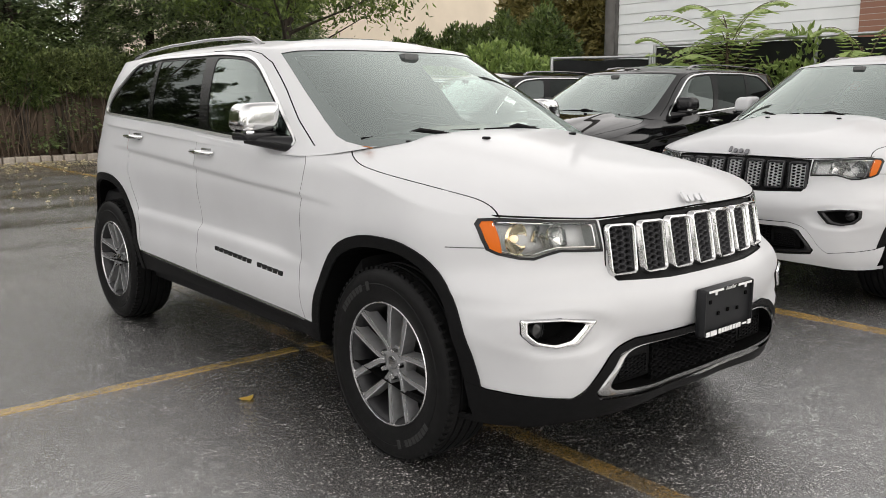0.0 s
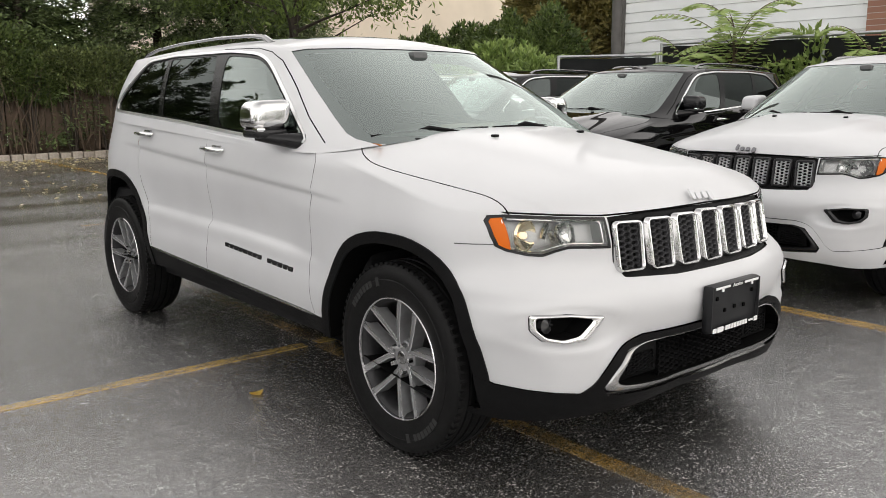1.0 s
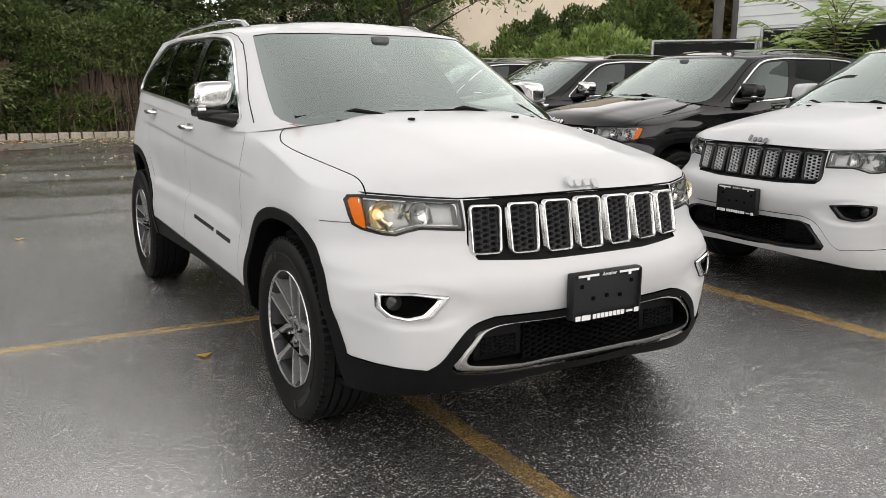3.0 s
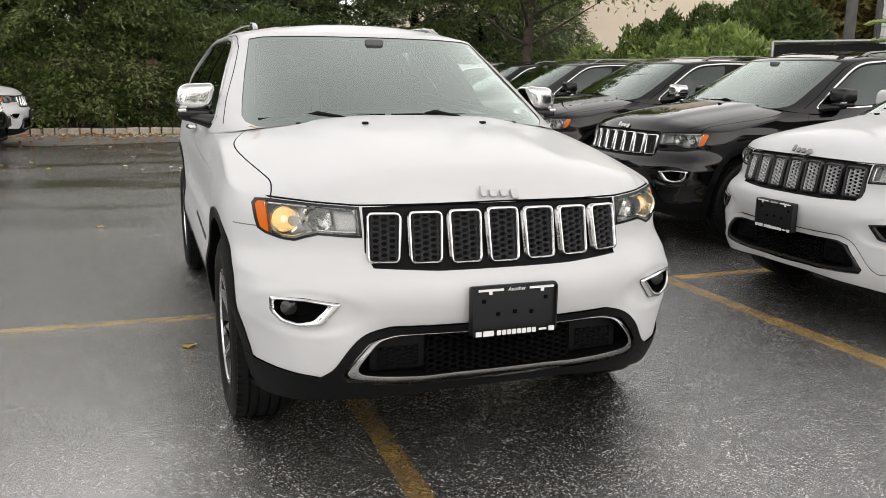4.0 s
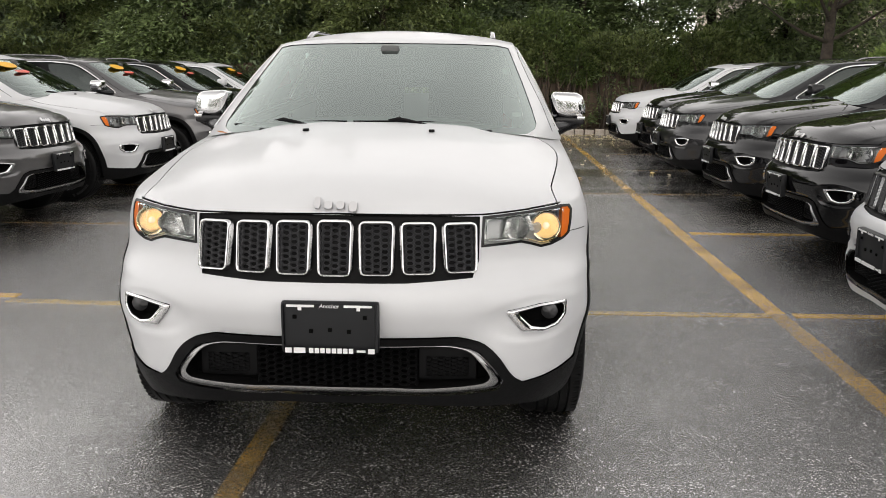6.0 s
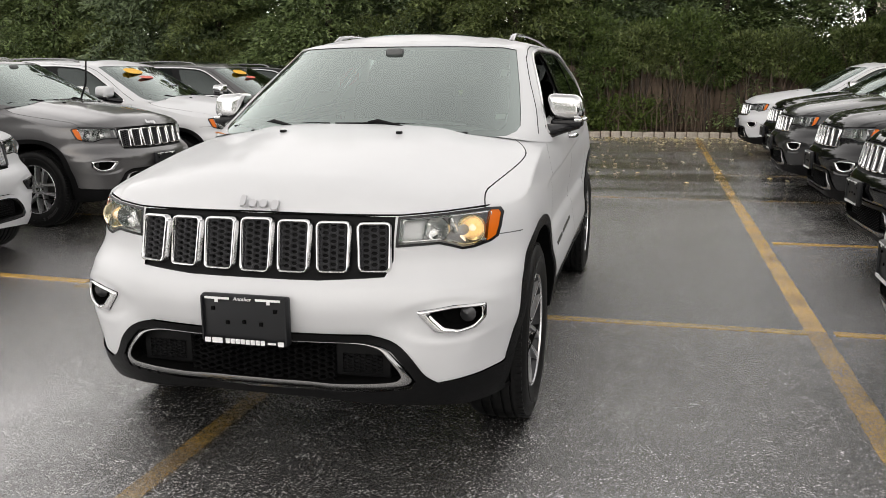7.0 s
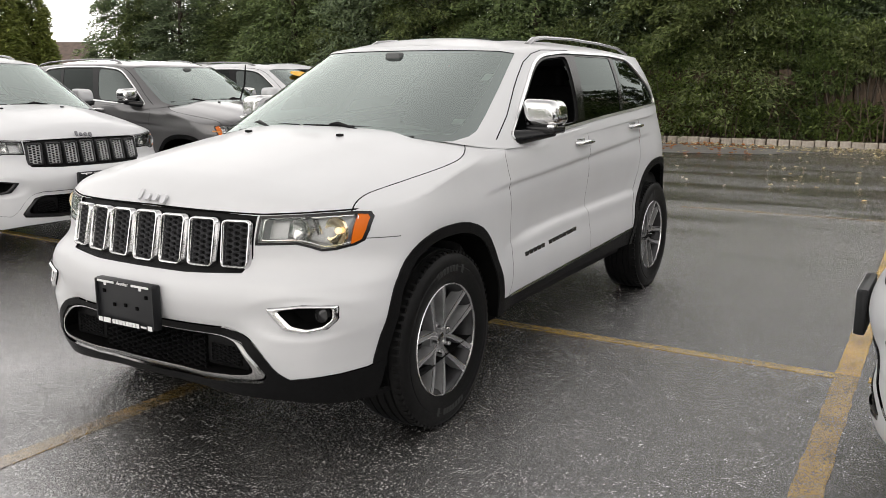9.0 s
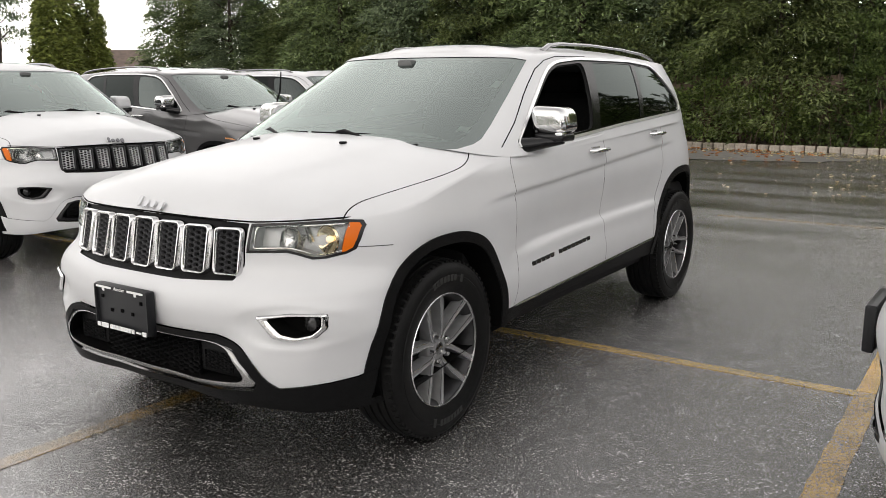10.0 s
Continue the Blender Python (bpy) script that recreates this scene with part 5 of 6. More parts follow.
GRANITE = material("granite_block", (0.42, 0.37, 0.31), 0.75, noise_scale=14, noise_amt=0.35, bump=0.4, bump_scale=90)
SOIL = material("leaf_litter_soil", (0.12, 0.082, 0.055), 0.95, noise_scale=9, noise_amt=0.5, bump=0.6, bump_scale=40)
GALVANISED = material("galvanised_steel", (0.45, 0.46, 0.47), 0.4, metal=0.9, noise_scale=20, noise_amt=0.2)
SCREEN_CLOTH = material("black_privacy_cloth", (0.022, 0.024, 0.025), 0.85, noise_scale=4, noise_amt=0.3, bump=0.3, bump_scale=150)
SIDING = material("pale_grey_siding", (0.76, 0.78, 0.78), 0.6, noise_scale=1.5, noise_amt=0.08)
STUCCO = material("beige_stucco", (0.62, 0.54, 0.43), 0.9, noise_scale=0.8, noise_amt=0.10, bump=0.2, bump_scale=60)
POLE_STEEL = material("dark_pole", (0.10, 0.095, 0.09), 0.7, noise_scale=5, noise_amt=0.3)
DARK_WINDOW = material("dark_window_pane", (0.05, 0.045, 0.04), 0.2)
HOUSE_WALL = material("house_wall", (0.38, 0.33, 0.28), 0.8, noise_scale=2, noise_amt=0.15)
HOUSE_RED = material("house_red_door", (0.40, 0.07, 0.05), 0.6)
HOUSE_ROOF = material("house_roof", (0.16, 0.12, 0.10), 0.8, noise_scale=3, noise_amt=0.3)
BRICK = bpy.data.materials.new("brick_wall")
bn, bl, bb = node_group(BRICK)
btex = bn.new("ShaderNodeTexBrick")
btex.inputs["Color1"].default_value, btex.inputs["Color2"].default_value, btex.inputs["Mortar"].default_value = (0.30, 0.15, 0.10, 1), (0.22, 0.11, 0.08, 1), (0.38, 0.33, 0.29, 1)
btex.inputs["Scale"].default_value, btex.inputs["Mortar Size"].default_value = 5.0, 0.03
bc = bn.new("ShaderNodeTexCoord")
bmap = bn.new("ShaderNodeMapping")
bmap.inputs["Rotation"].default_value = (radians(90), 0, radians(90))
bl.new(bc.outputs["Object"], bmap.inputs["Vector"])
bl.new(bmap.outputs["Vector"], btex.inputs["Vector"])
bl.new(btex.outputs["Color"], bb.inputs["Base Color"])
bb.inputs["Roughness"].default_value = 0.85

# ---- ground ----
gb = bmesh.new()
bmesh.ops.create_grid(gb, x_segments=4, y_segments=4, size=300)
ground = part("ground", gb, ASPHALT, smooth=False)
tagged(ground, "dark wet asphalt of a parking lot with pale chips and painted glints", "ground", kind="structure")

for x0, y0, x1, y1, mat, top, w in (
    (2.36, 0.115, 2.47, 16.4, LINE_BRIGHT, 0.0040, 0.115),
    (2.35, -7.0, 2.36, 0.115, LINE_MID, 0.0030, 0.115),
    (-0.40, -7.0, -0.36, 0.0, LINE_WORN, 0.0030, 0.092),
    (-0.33, 0.12, -0.26, 3.4, LINE_WORN, 0.0030, 0.085),
    (-0.36, 0.050, 2.32, 0.070, LINE_CROSS, 0.0044, 0.080),
    (2.46, 0.085, 8.2, 0.11, LINE_BRIGHT, 0.0046, 0.080),
    (-8.5, 0.55, -2.6, 0.22, LINE_BRIGHT, 0.0050, 0.080),
    (-2.6, 0.10, -0.44, 0.04, LINE_CROSS, 0.0050, 0.075),
    (2.48, 2.88, 8.2, 2.90, LINE_BRIGHT, 0.0044, 0.080),
    (0.05, 5.56, 2.36, 5.60, LINE_WORN, 0.0044, 0.075),
    (2.49, 5.62, 8.2, 5.66, LINE_WORN, 0.0044, 0.080),
    (2.50, 8.40, 8.2, 8.40, LINE_WORN, 0.0044, 0.080),
    (2.52, 11.15, 8.2, 11.15, LINE_WORN, 0.0044, 0.080),
    (-8.5, 2.99, -2.7, 2.99, LINE_WORN, 0.0050, 0.080),
    (-8.5, 5.95, -2.7, 5.95, LINE_WORN, 0.0050, 0.080),
    (-8.5, 8.7, -2.7, 8.7, LINE_WORN, 0.0050, 0.080),
):
    d = Vector((x1 - x0, y1 - y0, 0))
    side = Vector((-d.y, d.x, 0)).normalized() * w / 2
    a, b = Vector((x0, y0, top)), Vector((x1, y1, top))
    bm = bmesh.new()
    steps = max(2, int(d.length / 0.09))
    lo, hi = [], []
    for k in range(steps + 1):
        p = a + (b - a) * k / steps
        lo.append(bm.verts.new(p - side * random.uniform(0.92, 1.05)))
        hi.append(bm.verts.new(p + side * random.uniform(0.92, 1.05)))
    for k in range(steps):
        bm.faces.new((lo[k], lo[k + 1], hi[k + 1], hi[k]))
    edge = [e for e in bm.edges if e.is_boundary]
    skirt = bmesh.ops.extrude_edge_only(bm, edges=edge)["geom"]
    for v in skirt:
        if isinstance(v, bmesh.types.BMVert):
            v.co.z = -0.002
    tagged(part("parking_line", bm, mat, smooth=False), "worn yellow painted parking line on wet asphalt", "road marking", "yellow parking lines", "structure")

bm = bmesh.new()
for cx, cy, r in ((-2.4, 14.5, 1.0),):
    vs = [bm.verts.new((cx + 2.6 * math.cos(a) * (1 + 0.12 * math.sin(5 * a)), cy + 1.25 * math.sin(a) * (1 + 0.15 * math.sin(3 * a + 1)), 0.004)) for a in [2 * math.pi * k / 40 for k in range(40)]]
    bm.faces.new(vs)
tagged(part("pavement_patch", bm, PATCH, smooth=False), "paler dried asphalt patch beside the kerb", "pavement", kind="structure")


# ---- plants ----
def leaf_quads(name, pos, axis, up, length, width, fold=0.25):
    """Many folded kite-shaped leaves as one mesh."""
    pos, axis, up = (np.asarray(v, float) for v in (pos, axis, up))
    axis = axis / np.linalg.norm(axis, axis=1, keepdims=True)
    side = np.cross(axis, up)
    side /= np.linalg.norm(side, axis=1, keepdims=True) + 1e-9
    nrm = np.cross(side, axis)
    n = len(pos)
    L, W = np.reshape(length, (-1, 1)), np.reshape(width, (-1, 1))
    mid = pos + axis * L * 0.45
    v = np.stack([pos, mid + side * W / 2 - nrm * W * fold, pos + axis * L, mid - side * W / 2 - nrm * W * fold], 1).reshape(-1, 3)
    k = np.arange(n) * 4
    f = np.stack([np.stack([k, k + 1, k + 2], 1), np.stack([k, k + 2, k + 3], 1)], 1).reshape(-1, 3)
    me = bpy.data.meshes.new(name)
    me.from_pydata(v.tolist(), [], f.tolist())
    return me


def conifer_crown(seed, height, radius, count, low=0.5, spread=0.26, wide=0.10, boughs=210):
    """Drooping boughs, each with many small sprays, so that dark gaps stay between them."""
    rng = np.random.default_rng(seed)
    h = rng.uniform(0, 1, boughs * 4)
    h = h[rng.uniform(0, 1, len(h)) < (1 - h) ** 0.75 + 0.06][:boughs]
    ang = rng.uniform(0, 2 * np.pi, len(h))
    reach = radius * (1 - h) ** 0.70 * rng.uniform(0.62, 1.12, len(h)) + 0.12
    pick = rng.integers(0, len(h), count)
    t = 0.25 + 0.75 * np.sqrt(rng.uniform(0, 1, count))
    d = np.stack([np.cos(ang), np.sin(ang), 0 * ang], 1)[pick]
    s = np.stack([-np.sin(ang), np.cos(ang), 0 * ang], 1)[pick]
    L = reach[pick][:, None]
    fan = rng.normal(0, 1, (count, 1)) * (0.10 + 0.13 * (1 - t[:, None])) * np.minimum(L, 1.8)
    pos = d * L * t[:, None] + s * fan
    pos[:, 2] = low + h[pick] * (height - low) + L[:, 0] * (0.18 * t - 0.42 * t * t) + rng.normal(0, 0.07, count)
    pos[:, 2] = np.maximum(pos[:, 2], 0.1)
    axis = d * 0.8 + s * np.sign(fan) * 0.55 + rng.normal(0, 0.38, (count, 3)) + (0, 0, -0.25)
    up = rng.normal(0, 0.35, (count, 3)) + (0, 0, 1)
    return leaf_quads("crown", pos, axis, up, spread * rng.uniform(0.5, 1.3, count), wide * rng.uniform(0.6, 1.4, count))


def trunk_bm(height, r0, r1, lean=0.0, limbs=0, seed=0, reach=1.0):
    rng = random.Random(seed)
    pts = [(lean * (k / 6) ** 2 + rng.uniform(-0.03, 0.03), rng.uniform(-0.03, 0.03), height * k / 6 - (0.05 if k == 0 else 0)) for k in range(7)]
    bm = tube(pts, [r0 + (r1 - r0) * k / 6 for k in range(7)], 10)
    for k in range(limbs):
        a, z = rng.uniform(0, 6.28), height * rng.uniform(0.35, 0.95)
        q = Vector((lean * (z / height) ** 2, 0, z))
        d = Vector((math.cos(a), math.sin(a), rng.uniform(0.15, 0.7)))
        ln = reach * rng.uniform(0.6, 1.2)
        ps = [q + d * ln * t + Vector((rng.uniform(-0.08, 0.08), rng.uniform(-0.08, 0.08), 0.1 * t * t)) for t in (0, 0.3, 0.6, 1.0)]
        b2 = tube(ps, [r1 * 1.1, r1 * 0.8, r1 * 0.5, r1 * 0.2], 6)
        me = bpy.data.meshes.new("limb")
        b2.to_mesh(me)
        b2.free()
        bm.from_mesh(me)
        bpy.data.meshes.remove(me)
    return bm


def plant(name, crown_me, crown_mat, trunk, label, category, group=""):
    ob = empty(name)
    if trunk:
        part("trunk", trunk, BARK, ob)
    link("crown", crown_me, crown_mat, ob)
    return tagged(ob, label, category, group)


CONIFER_TYPES = []
for k, (mat, lab) in enumerate(((CONIFER, "tall dense dark green conifer behind the fence"), (CONIFER_BLUE, "tall blue-green spruce behind the fence"), (CONIFER_WARM, "tall olive-green conifer behind the fence"), (CONIFER, "tall dark green conifer with thin gaps"))):
    CONIFER_TYPES.append(plant("conifer_tree", conifer_crown(11 + k, 8.6 + 0.4 * k, 2.7, 38000, 0.8, 0.165, 0.058, 330), mat, trunk_bm(8.0, 0.17, 0.03, 0.0, 16, k, 1.6), lab, "tree", "conifer row"))
spots = [(-26.4 + 1.85 * k, 19.4 + 0.7 * math.sin(k * 2.3)) for k in range(21)]
for k, (x, y) in enumerate(spots):
    kind = (0, 2, 1, 0, 2, 0, 3, 1, 2, 0, 0, 1, 2, 2, 0, 1, 0, 3, 3, 0, 3)[k]
    ob = copy_thing(CONIFER_TYPES[kind], pose(x, y + (1.0 if 0 < x < 7 else 0), 0, 0, 0, 67 * k))
    s = 0.9 + 0.22 * random.random()
    ob.scale = (s, s, s * (random.uniform(0.80, 0.95) if -2 < x < 8 else random.uniform(1.02, 1.20) if x > -19 else 0.85))
# the four patterns stand in a second rank behind
for k, ob in enumerate(CONIFER_TYPES):
    ob.matrix_basis = pose(-21 + 7.5 * k, 22.2, 0, 0, 0, 40 * k) @ Matrix.Diagonal((1, 1, 0.75, 1))


def shrub_crown(seed, rx, ry, rz, count, leaf, wide, lift=0.0):
    rng = np.random.default_rng(seed)
    d = rng.normal(0, 1, (count, 3))
    d /= np.linalg.norm(d, axis=1, keepdims=True)
    lump = 0.82 + 0.16 * np.sin(d[:, 0] * 6 + seed) * np.sin(d[:, 1] * 5 - seed) + 0.14 * np.sin(d[:, 2] * 8 + d[:, 0] * 4)
    pos = d * (lump * (0.55 + 0.45 * np.sqrt(rng.uniform(0, 1, count))))[:, None] * (rx, ry, rz)
    pos[:, 2] += rz * 0.92 + lift
    keep = pos[:, 2] > 0.03
    pos, d = pos[keep], d[keep]
    n = len(pos)
    axis = d + rng.normal(0, 0.6, (n, 3)) + (0, 0, -0.15)
    up = rng.normal(0, 0.5, (n, 3)) + (0, 0, 1)
    return leaf_quads("crown", pos, axis, up, leaf * rng.uniform(0.6, 1.4, n), wide * rng.uniform(0.6, 1.4, n))


def shrub(x, y, rx, ry, rz, count, leaf, wide, mat, label, seed, name="shrub", lift=0.0):
    ob = empty(name)
    link("foliage", shrub_crown(seed, rx, ry, rz, count, leaf, wide, lift), mat, ob)
    bm = bmesh.new()
    rng = random.Random(seed)
    stems = []
    for k in range(5):
        a = rng.uniform(0, 6.28)
        top = Vector((math.cos(a) * rx * 0.45, math.sin(a) * ry * 0.45, rz * 1.2 + lift))
        b2 = tube([(0.06 * math.cos(a), 0.06 * math.sin(a), -0.03), tuple(top * 0.5), tuple(top)], [0.03, 0.02, 0.008], 6)
        me = bpy.data.meshes.new("stem")
        b2.to_mesh(me)
        b2.free()
        bm.from_mesh(me)
        bpy.data.meshes.remove(me)
    part("stem", bm, BARK, ob)
    ob.matrix_basis = pose(x, y, 0)
    return tagged(ob, label, "shrub")


# creepers and young shrubs along the timber fence
for k, (x, rz) in enumerate(((-23.0, 1.5), (-19.5, 1.3), (-16.4, 1.6), (-13.5, 1.2), (-10.2, 1.5), (-7.6, 1.4), (-5.2, 1.25), (-3.6, 1.5), (-2.2, 1.45), (-0.8, 1.2), (0.6, 0.9), (7.4, 1.5), (9.4, 1.7))):
    shrub(x, 17.35, 1.25, 0.34, rz * 0.62, 2800, 0.095, 0.062, LEAF_GREEN if k % 3 else LEAF_DARK, "leafy green creeper against a timber fence", 40 + k)
for k, x in enumerate((-11.6, -8.7, -6.3, -3.9, -1.9, -0.5, 3.0, 6.6, -15.0, -18.0, 1.0, 2.0, 4.6)):
    shrub(x, 17.75, 1.5, 0.55, 0.75, 3000, 0.105, 0.062, LEAF_DARK if k % 2 else CONIFER_WARM, "dark green foliage hanging over a timber fence", 70 + k, "hanging_shrub", 1.25 + 0.25 * (k % 3))

for k in range(9):
    shrub(0.2 + 0.85 * k, 17.42, 0.85, 0.42, 0.55 + 0.1 * (k % 2), 3000, 0.10, 0.05, CONIFER_WARM if k % 3 else LEAF_DARK, "dark green foliage hanging over a timber fence", 170 + k, "hanging_shrub", 1.15 + 0.2 * ((k * 2) % 3))

# bare dry stems in front of the fence
rng = random.Random(5)
for k in range(96):
    x = rng.uniform(0.2, 6.2) if k < 80 else rng.uniform(-4, 0)
    h = rng.uniform(0.6, 2.2)
    thick = rng.uniform(0.5, 1.0)
    pts = [(x, 17.15 + rng.uniform(-0.2, 0.2), 0.08), (x + rng.uniform(-0.15, 0.15), 17.15 + rng.uniform(-0.15, 0.15), h * 0.5), (x + rng.uniform(-0.36, 0.5), 17.1 + rng.uniform(-0.2, 0.2), h)]
    tagged(part("dry_stem", tube(pts, [0.022 * thick, 0.015 * thick, 0.006 * thick], 6), TWIG), "bare brown dry stem rising from the soil", "plant", "dry stems")

# broad tree beside the far end of the row, with hanging branches
rng2 = np.random.default_rng(21)
tree = empty("broadleaf_tree")
part("trunk", trunk_bm(6.0, 0.16, 0.042, 0.6, 14, 3, 3.0), BARK, tree)
cl = []
for k in range(84):
    c = rng2.normal(0, 1, 3)
    c /= np.linalg.norm(c)
    c = c * (3.3, 3.0, 1.9) * rng2.uniform(0.55, 1.0) + (0.4, 0, 4.9)
    cl.append(c + rng2.normal(0, 0.42, (150, 3)) * (1, 1, 0.55))
cl = np.vstack(cl)
ax = rng2.normal(0, 1, cl.shape) + (0, 0, -0.6)
link("crown", leaf_quads("crown", cl, ax, rng2.normal(0, 0.6, cl.shape) + (0, 0, 1), 0.17 * rng2.uniform(0.6, 1.3, len(cl)), 0.075 * rng2.uniform(0.7, 1.2, len(cl))), LEAF_GREEN, tree)
tree.matrix_basis = pose(8.0, 14.5, 0)
tagged(tree, "broad green tree with twisting hanging branches", "tree")

# clipped dark hedge and lighter bushes behind the right-hand row
for k in range(6):
    shrub(10.4 + 0.25 * k, 8.2 + 1.25 * k, 1.0, 0.95, 1.72 - 0.02 * k, 12000, 0.115, 0.058, LEAF_DARK, "dense dark green clipped evergreen hedge", 100 + k, "evergreen_bush")
for k, (x, y, rz) in enumerate(((8.6, 6.9, 1.20), (8.9, 8.3, 1.35), (9.0, 9.8, 1.25), (9.2, 11.5, 1.35), (9.0, 13.2, 1.2), (9.4, 3.4, 1.15), (9.3, 2.0, 1.2), (9.4, 0.4, 1.15), (9.5, -1.5, 1.3))):
    shrub(x, y, 0.95, 0.9, rz, 4200, 0.135, 0.066, LEAF_LIGHT if k != 3 else LEAF_GREEN, "loose light green bush behind parked cars", 120 + k, "light_bush")
shrub(13.3, 10.2, 1.9, 1.9, 3.2, 24000, 0.22, 0.12, LEAF_GOLD, "golden autumn tree crown behind the hedge", 140, "autumn_tree")


def tree_of_heaven(x, y, seed, height=2.3, count=11, reach=0.95):
    """A young sapling with long feathered leaves."""
    ob = empty("sapling")
    rng = random.Random(seed)
    part("stem", tube([(0, 0, -0.03), (0.04, 0.02, height * 0.5), (0.0, 0.05, height)], [0.035, 0.025, 0.012], 8), TWIG, ob)
    for k in range(count):
        a = 2.4 * k + rng.uniform(-0.3, 0.3)
        z0 = height * (0.55 + 0.45 * k / count)
        d = Vector((math.cos(a), math.sin(a), 0))
        ln = reach * rng.uniform(0.75, 1.15)
        rise = rng.uniform(0.95, 1.45)
        curve = [Vector((0, 0, z0)) + d * ln * t + Vector((0, 0, rise * t - 0.75 * t * t)) for t in [q / 14 for q in range(15)]]
        frond = part("leaf_stalk", tube(curve, [0.008 - 0.0004 * q for q in range(15)], 5), TWIG, ob)
        pos, ax, up = [], [], []
        for q in range(2, 15):
            t = (curve[q] - curve[q - 1]).normalized()
            s = t.cross(Vector((0, 0, 1))).normalized()
            for sg in (-1, 1):
                pos.append(curve[q])
                ax.append(s * sg + t * 0.35 + Vector((0, 0, -0.30)))
                up.append((rng.uniform(-0.2, 0.2), rng.uniform(-0.2, 0.2), 1))
        link("leaflet_blade", leaf_quads("leaflet_blade", pos, [tuple(v) for v in ax], up, np.array([0.235 * (1 - 0.35 * abs(i / len(pos) - 0.4)) for i in range(len(pos))]), np.full(len(pos), 0.085)), LEAF_FROND, frond)
    ob.matrix_basis = pose(x, y, 0)
    return tagged(ob, "young sapling with long feathered light green leaves", "sapling")


tree_of_heaven(8.75, 2.9, 3, 2.35, 20, 1.05)
tree_of_heaven(8.8, 3.7, 8, 2.0, 8, 0.9)
tree_of_heaven(8.7, 0.9, 9, 2.0, 7, 0.6)

# slim columnar evergreens and far things past the end of the conifer row
COLUMN = plant("columnar_evergreen", conifer_crown(51, 6.8, 1.0, 22000, 0.2, 0.19, 0.095, 620), COLUMN_OLIVE, trunk_bm(6.0, 0.10, 0.02), "slim columnar evergreen with olive-green foliage", "tree", "columnar evergreens")
COLUMN.matrix_basis = pose(-25.3, 13.0, 0)
for x, y, s in ((-25.56, 14.5, 0.90), (-26.9, 11.0, 0.74), (-28.4, 9.4, 0.72)):
    copy_thing(COLUMN, pose(x, y, 0, 0, 0, 40 * x)).scale = (s, s, s)
pine = empty("pine_tree")
part("trunk", trunk_bm(11, 0.22, 0.04, 0.3, 26, 77, 2.0), BARK, pine)
rp = np.random.default_rng(8)
pl = np.vstack([np.array((r * math.cos(a), r * math.sin(a), z)) + rp.normal(0, 1, (90, 3)) * (0.45, 0.45, 0.10) for r, a, z in [(rp.uniform(0.4, 1.9), rp.uniform(0, 6.28), rp.uniform(3.5, 11)) for _ in range(40)]])
link("crown", leaf_quads("crown", pl, rp.normal(0, 1, pl.shape), rp.normal(0, 0.4, pl.shape) + (0, 0, 1), np.full(len(pl), 0.28), np.full(len(pl), 0.09)), CONIFER_BLUE, pine)
pine.matrix_basis = pose(-45.5, 22.0, 0)
tagged(pine, "distant sparse pine with layered branches", "tree")
house = empty("house")
part("wall", boxed(0, 0, 1.3, 5, 4, 2.6), HOUSE_WALL, house)
bm = bmesh.new()
vs = [bm.verts.new(p) for p in ((-2.8, -2.3, 2.5), (2.8, -2.3, 2.5), (2.8, 2.3, 2.5), (-2.8, 2.3, 2.5), (-2.8, 0, 4.2), (2.8, 0, 4.2))]
for f in ((0, 1, 5, 4), (2, 3, 4, 5), (0, 4, 3), (1, 2, 5), (3, 2, 1, 0)):
    bm.faces.new([vs[i] for i in f])
part("roof", bm, HOUSE_ROOF, house, smooth=False)
part("door", boxed(1.6, -2.03, 1.1, 1.0, 0.08, 2.1), HOUSE_RED, house, "red front door")
house.matrix_basis = pose(-42.0, 27.4, 0, 0, 0, 35) @ Matrix.Diagonal((0.6, 0.8, 0.88, 1))
tagged(house, "distant low house with brown roof and red door", "house")
upole = empty("utility_pole")
part("post", tube([(0, 0, -0.1), (0, 0, 11)], [0.16, 0.11], 10), BARK, upole)
part("crossarm", boxed(0, 0, 10.2, 2.2, 0.12, 0.14, 0.01), BARK, upole)
upole.matrix_basis = pose(-41.5, 24.2, 0, 0, 0, 30)
tagged(upole, "distant wooden utility pole", "pole")
copy_thing(upole, pose(-26.5, 27.7, -1.2, 0, 0, 30))
for dz, dx in ((10.3, -0.9), (10.3, 0.9), (8.6, 0.0)):
    pts = [(-41.5 + dx + 15 * t, 24.2 + 3.5 * t, dz - 0.5 * math.sin(math.pi * t) - 1.2 * t) for t in [k / 16 for k in range(17)]]
    tagged(part("overhead_wire", tube(pts, 0.012, 5), GAP), "thin black overhead wire on a pole", "wire", "overhead wires")

# mostly unseen trees, added to close the place and fill reflections round the camera
FILL_TREE = plant("far_conifer", conifer_crown(31, 9.4, 2.9, 7000, 0.6, 0.34, 0.14, 200), CONIFER, trunk_bm(8.0, 0.17, 0.03, 0.0, 8, 9, 1.6), "tall dark green conifer added round the lot, mostly unseen", "tree", "conifers round the lot")
FILL_TREE.matrix_basis = pose(-44, -60, 0)
for k in range(1, 26):
    copy_thing(FILL_TREE, pose(-44 + 3.5 * k, -60 + 3 * math.sin(k * 1.7), 0, 0, 0, 50 * k))
for k in range(6):
    copy_thing(FILL_TREE, pose(27.0 + 0.6 * k, -4.5 - 5.2 * k, 0, 0, 0, 71 * k))
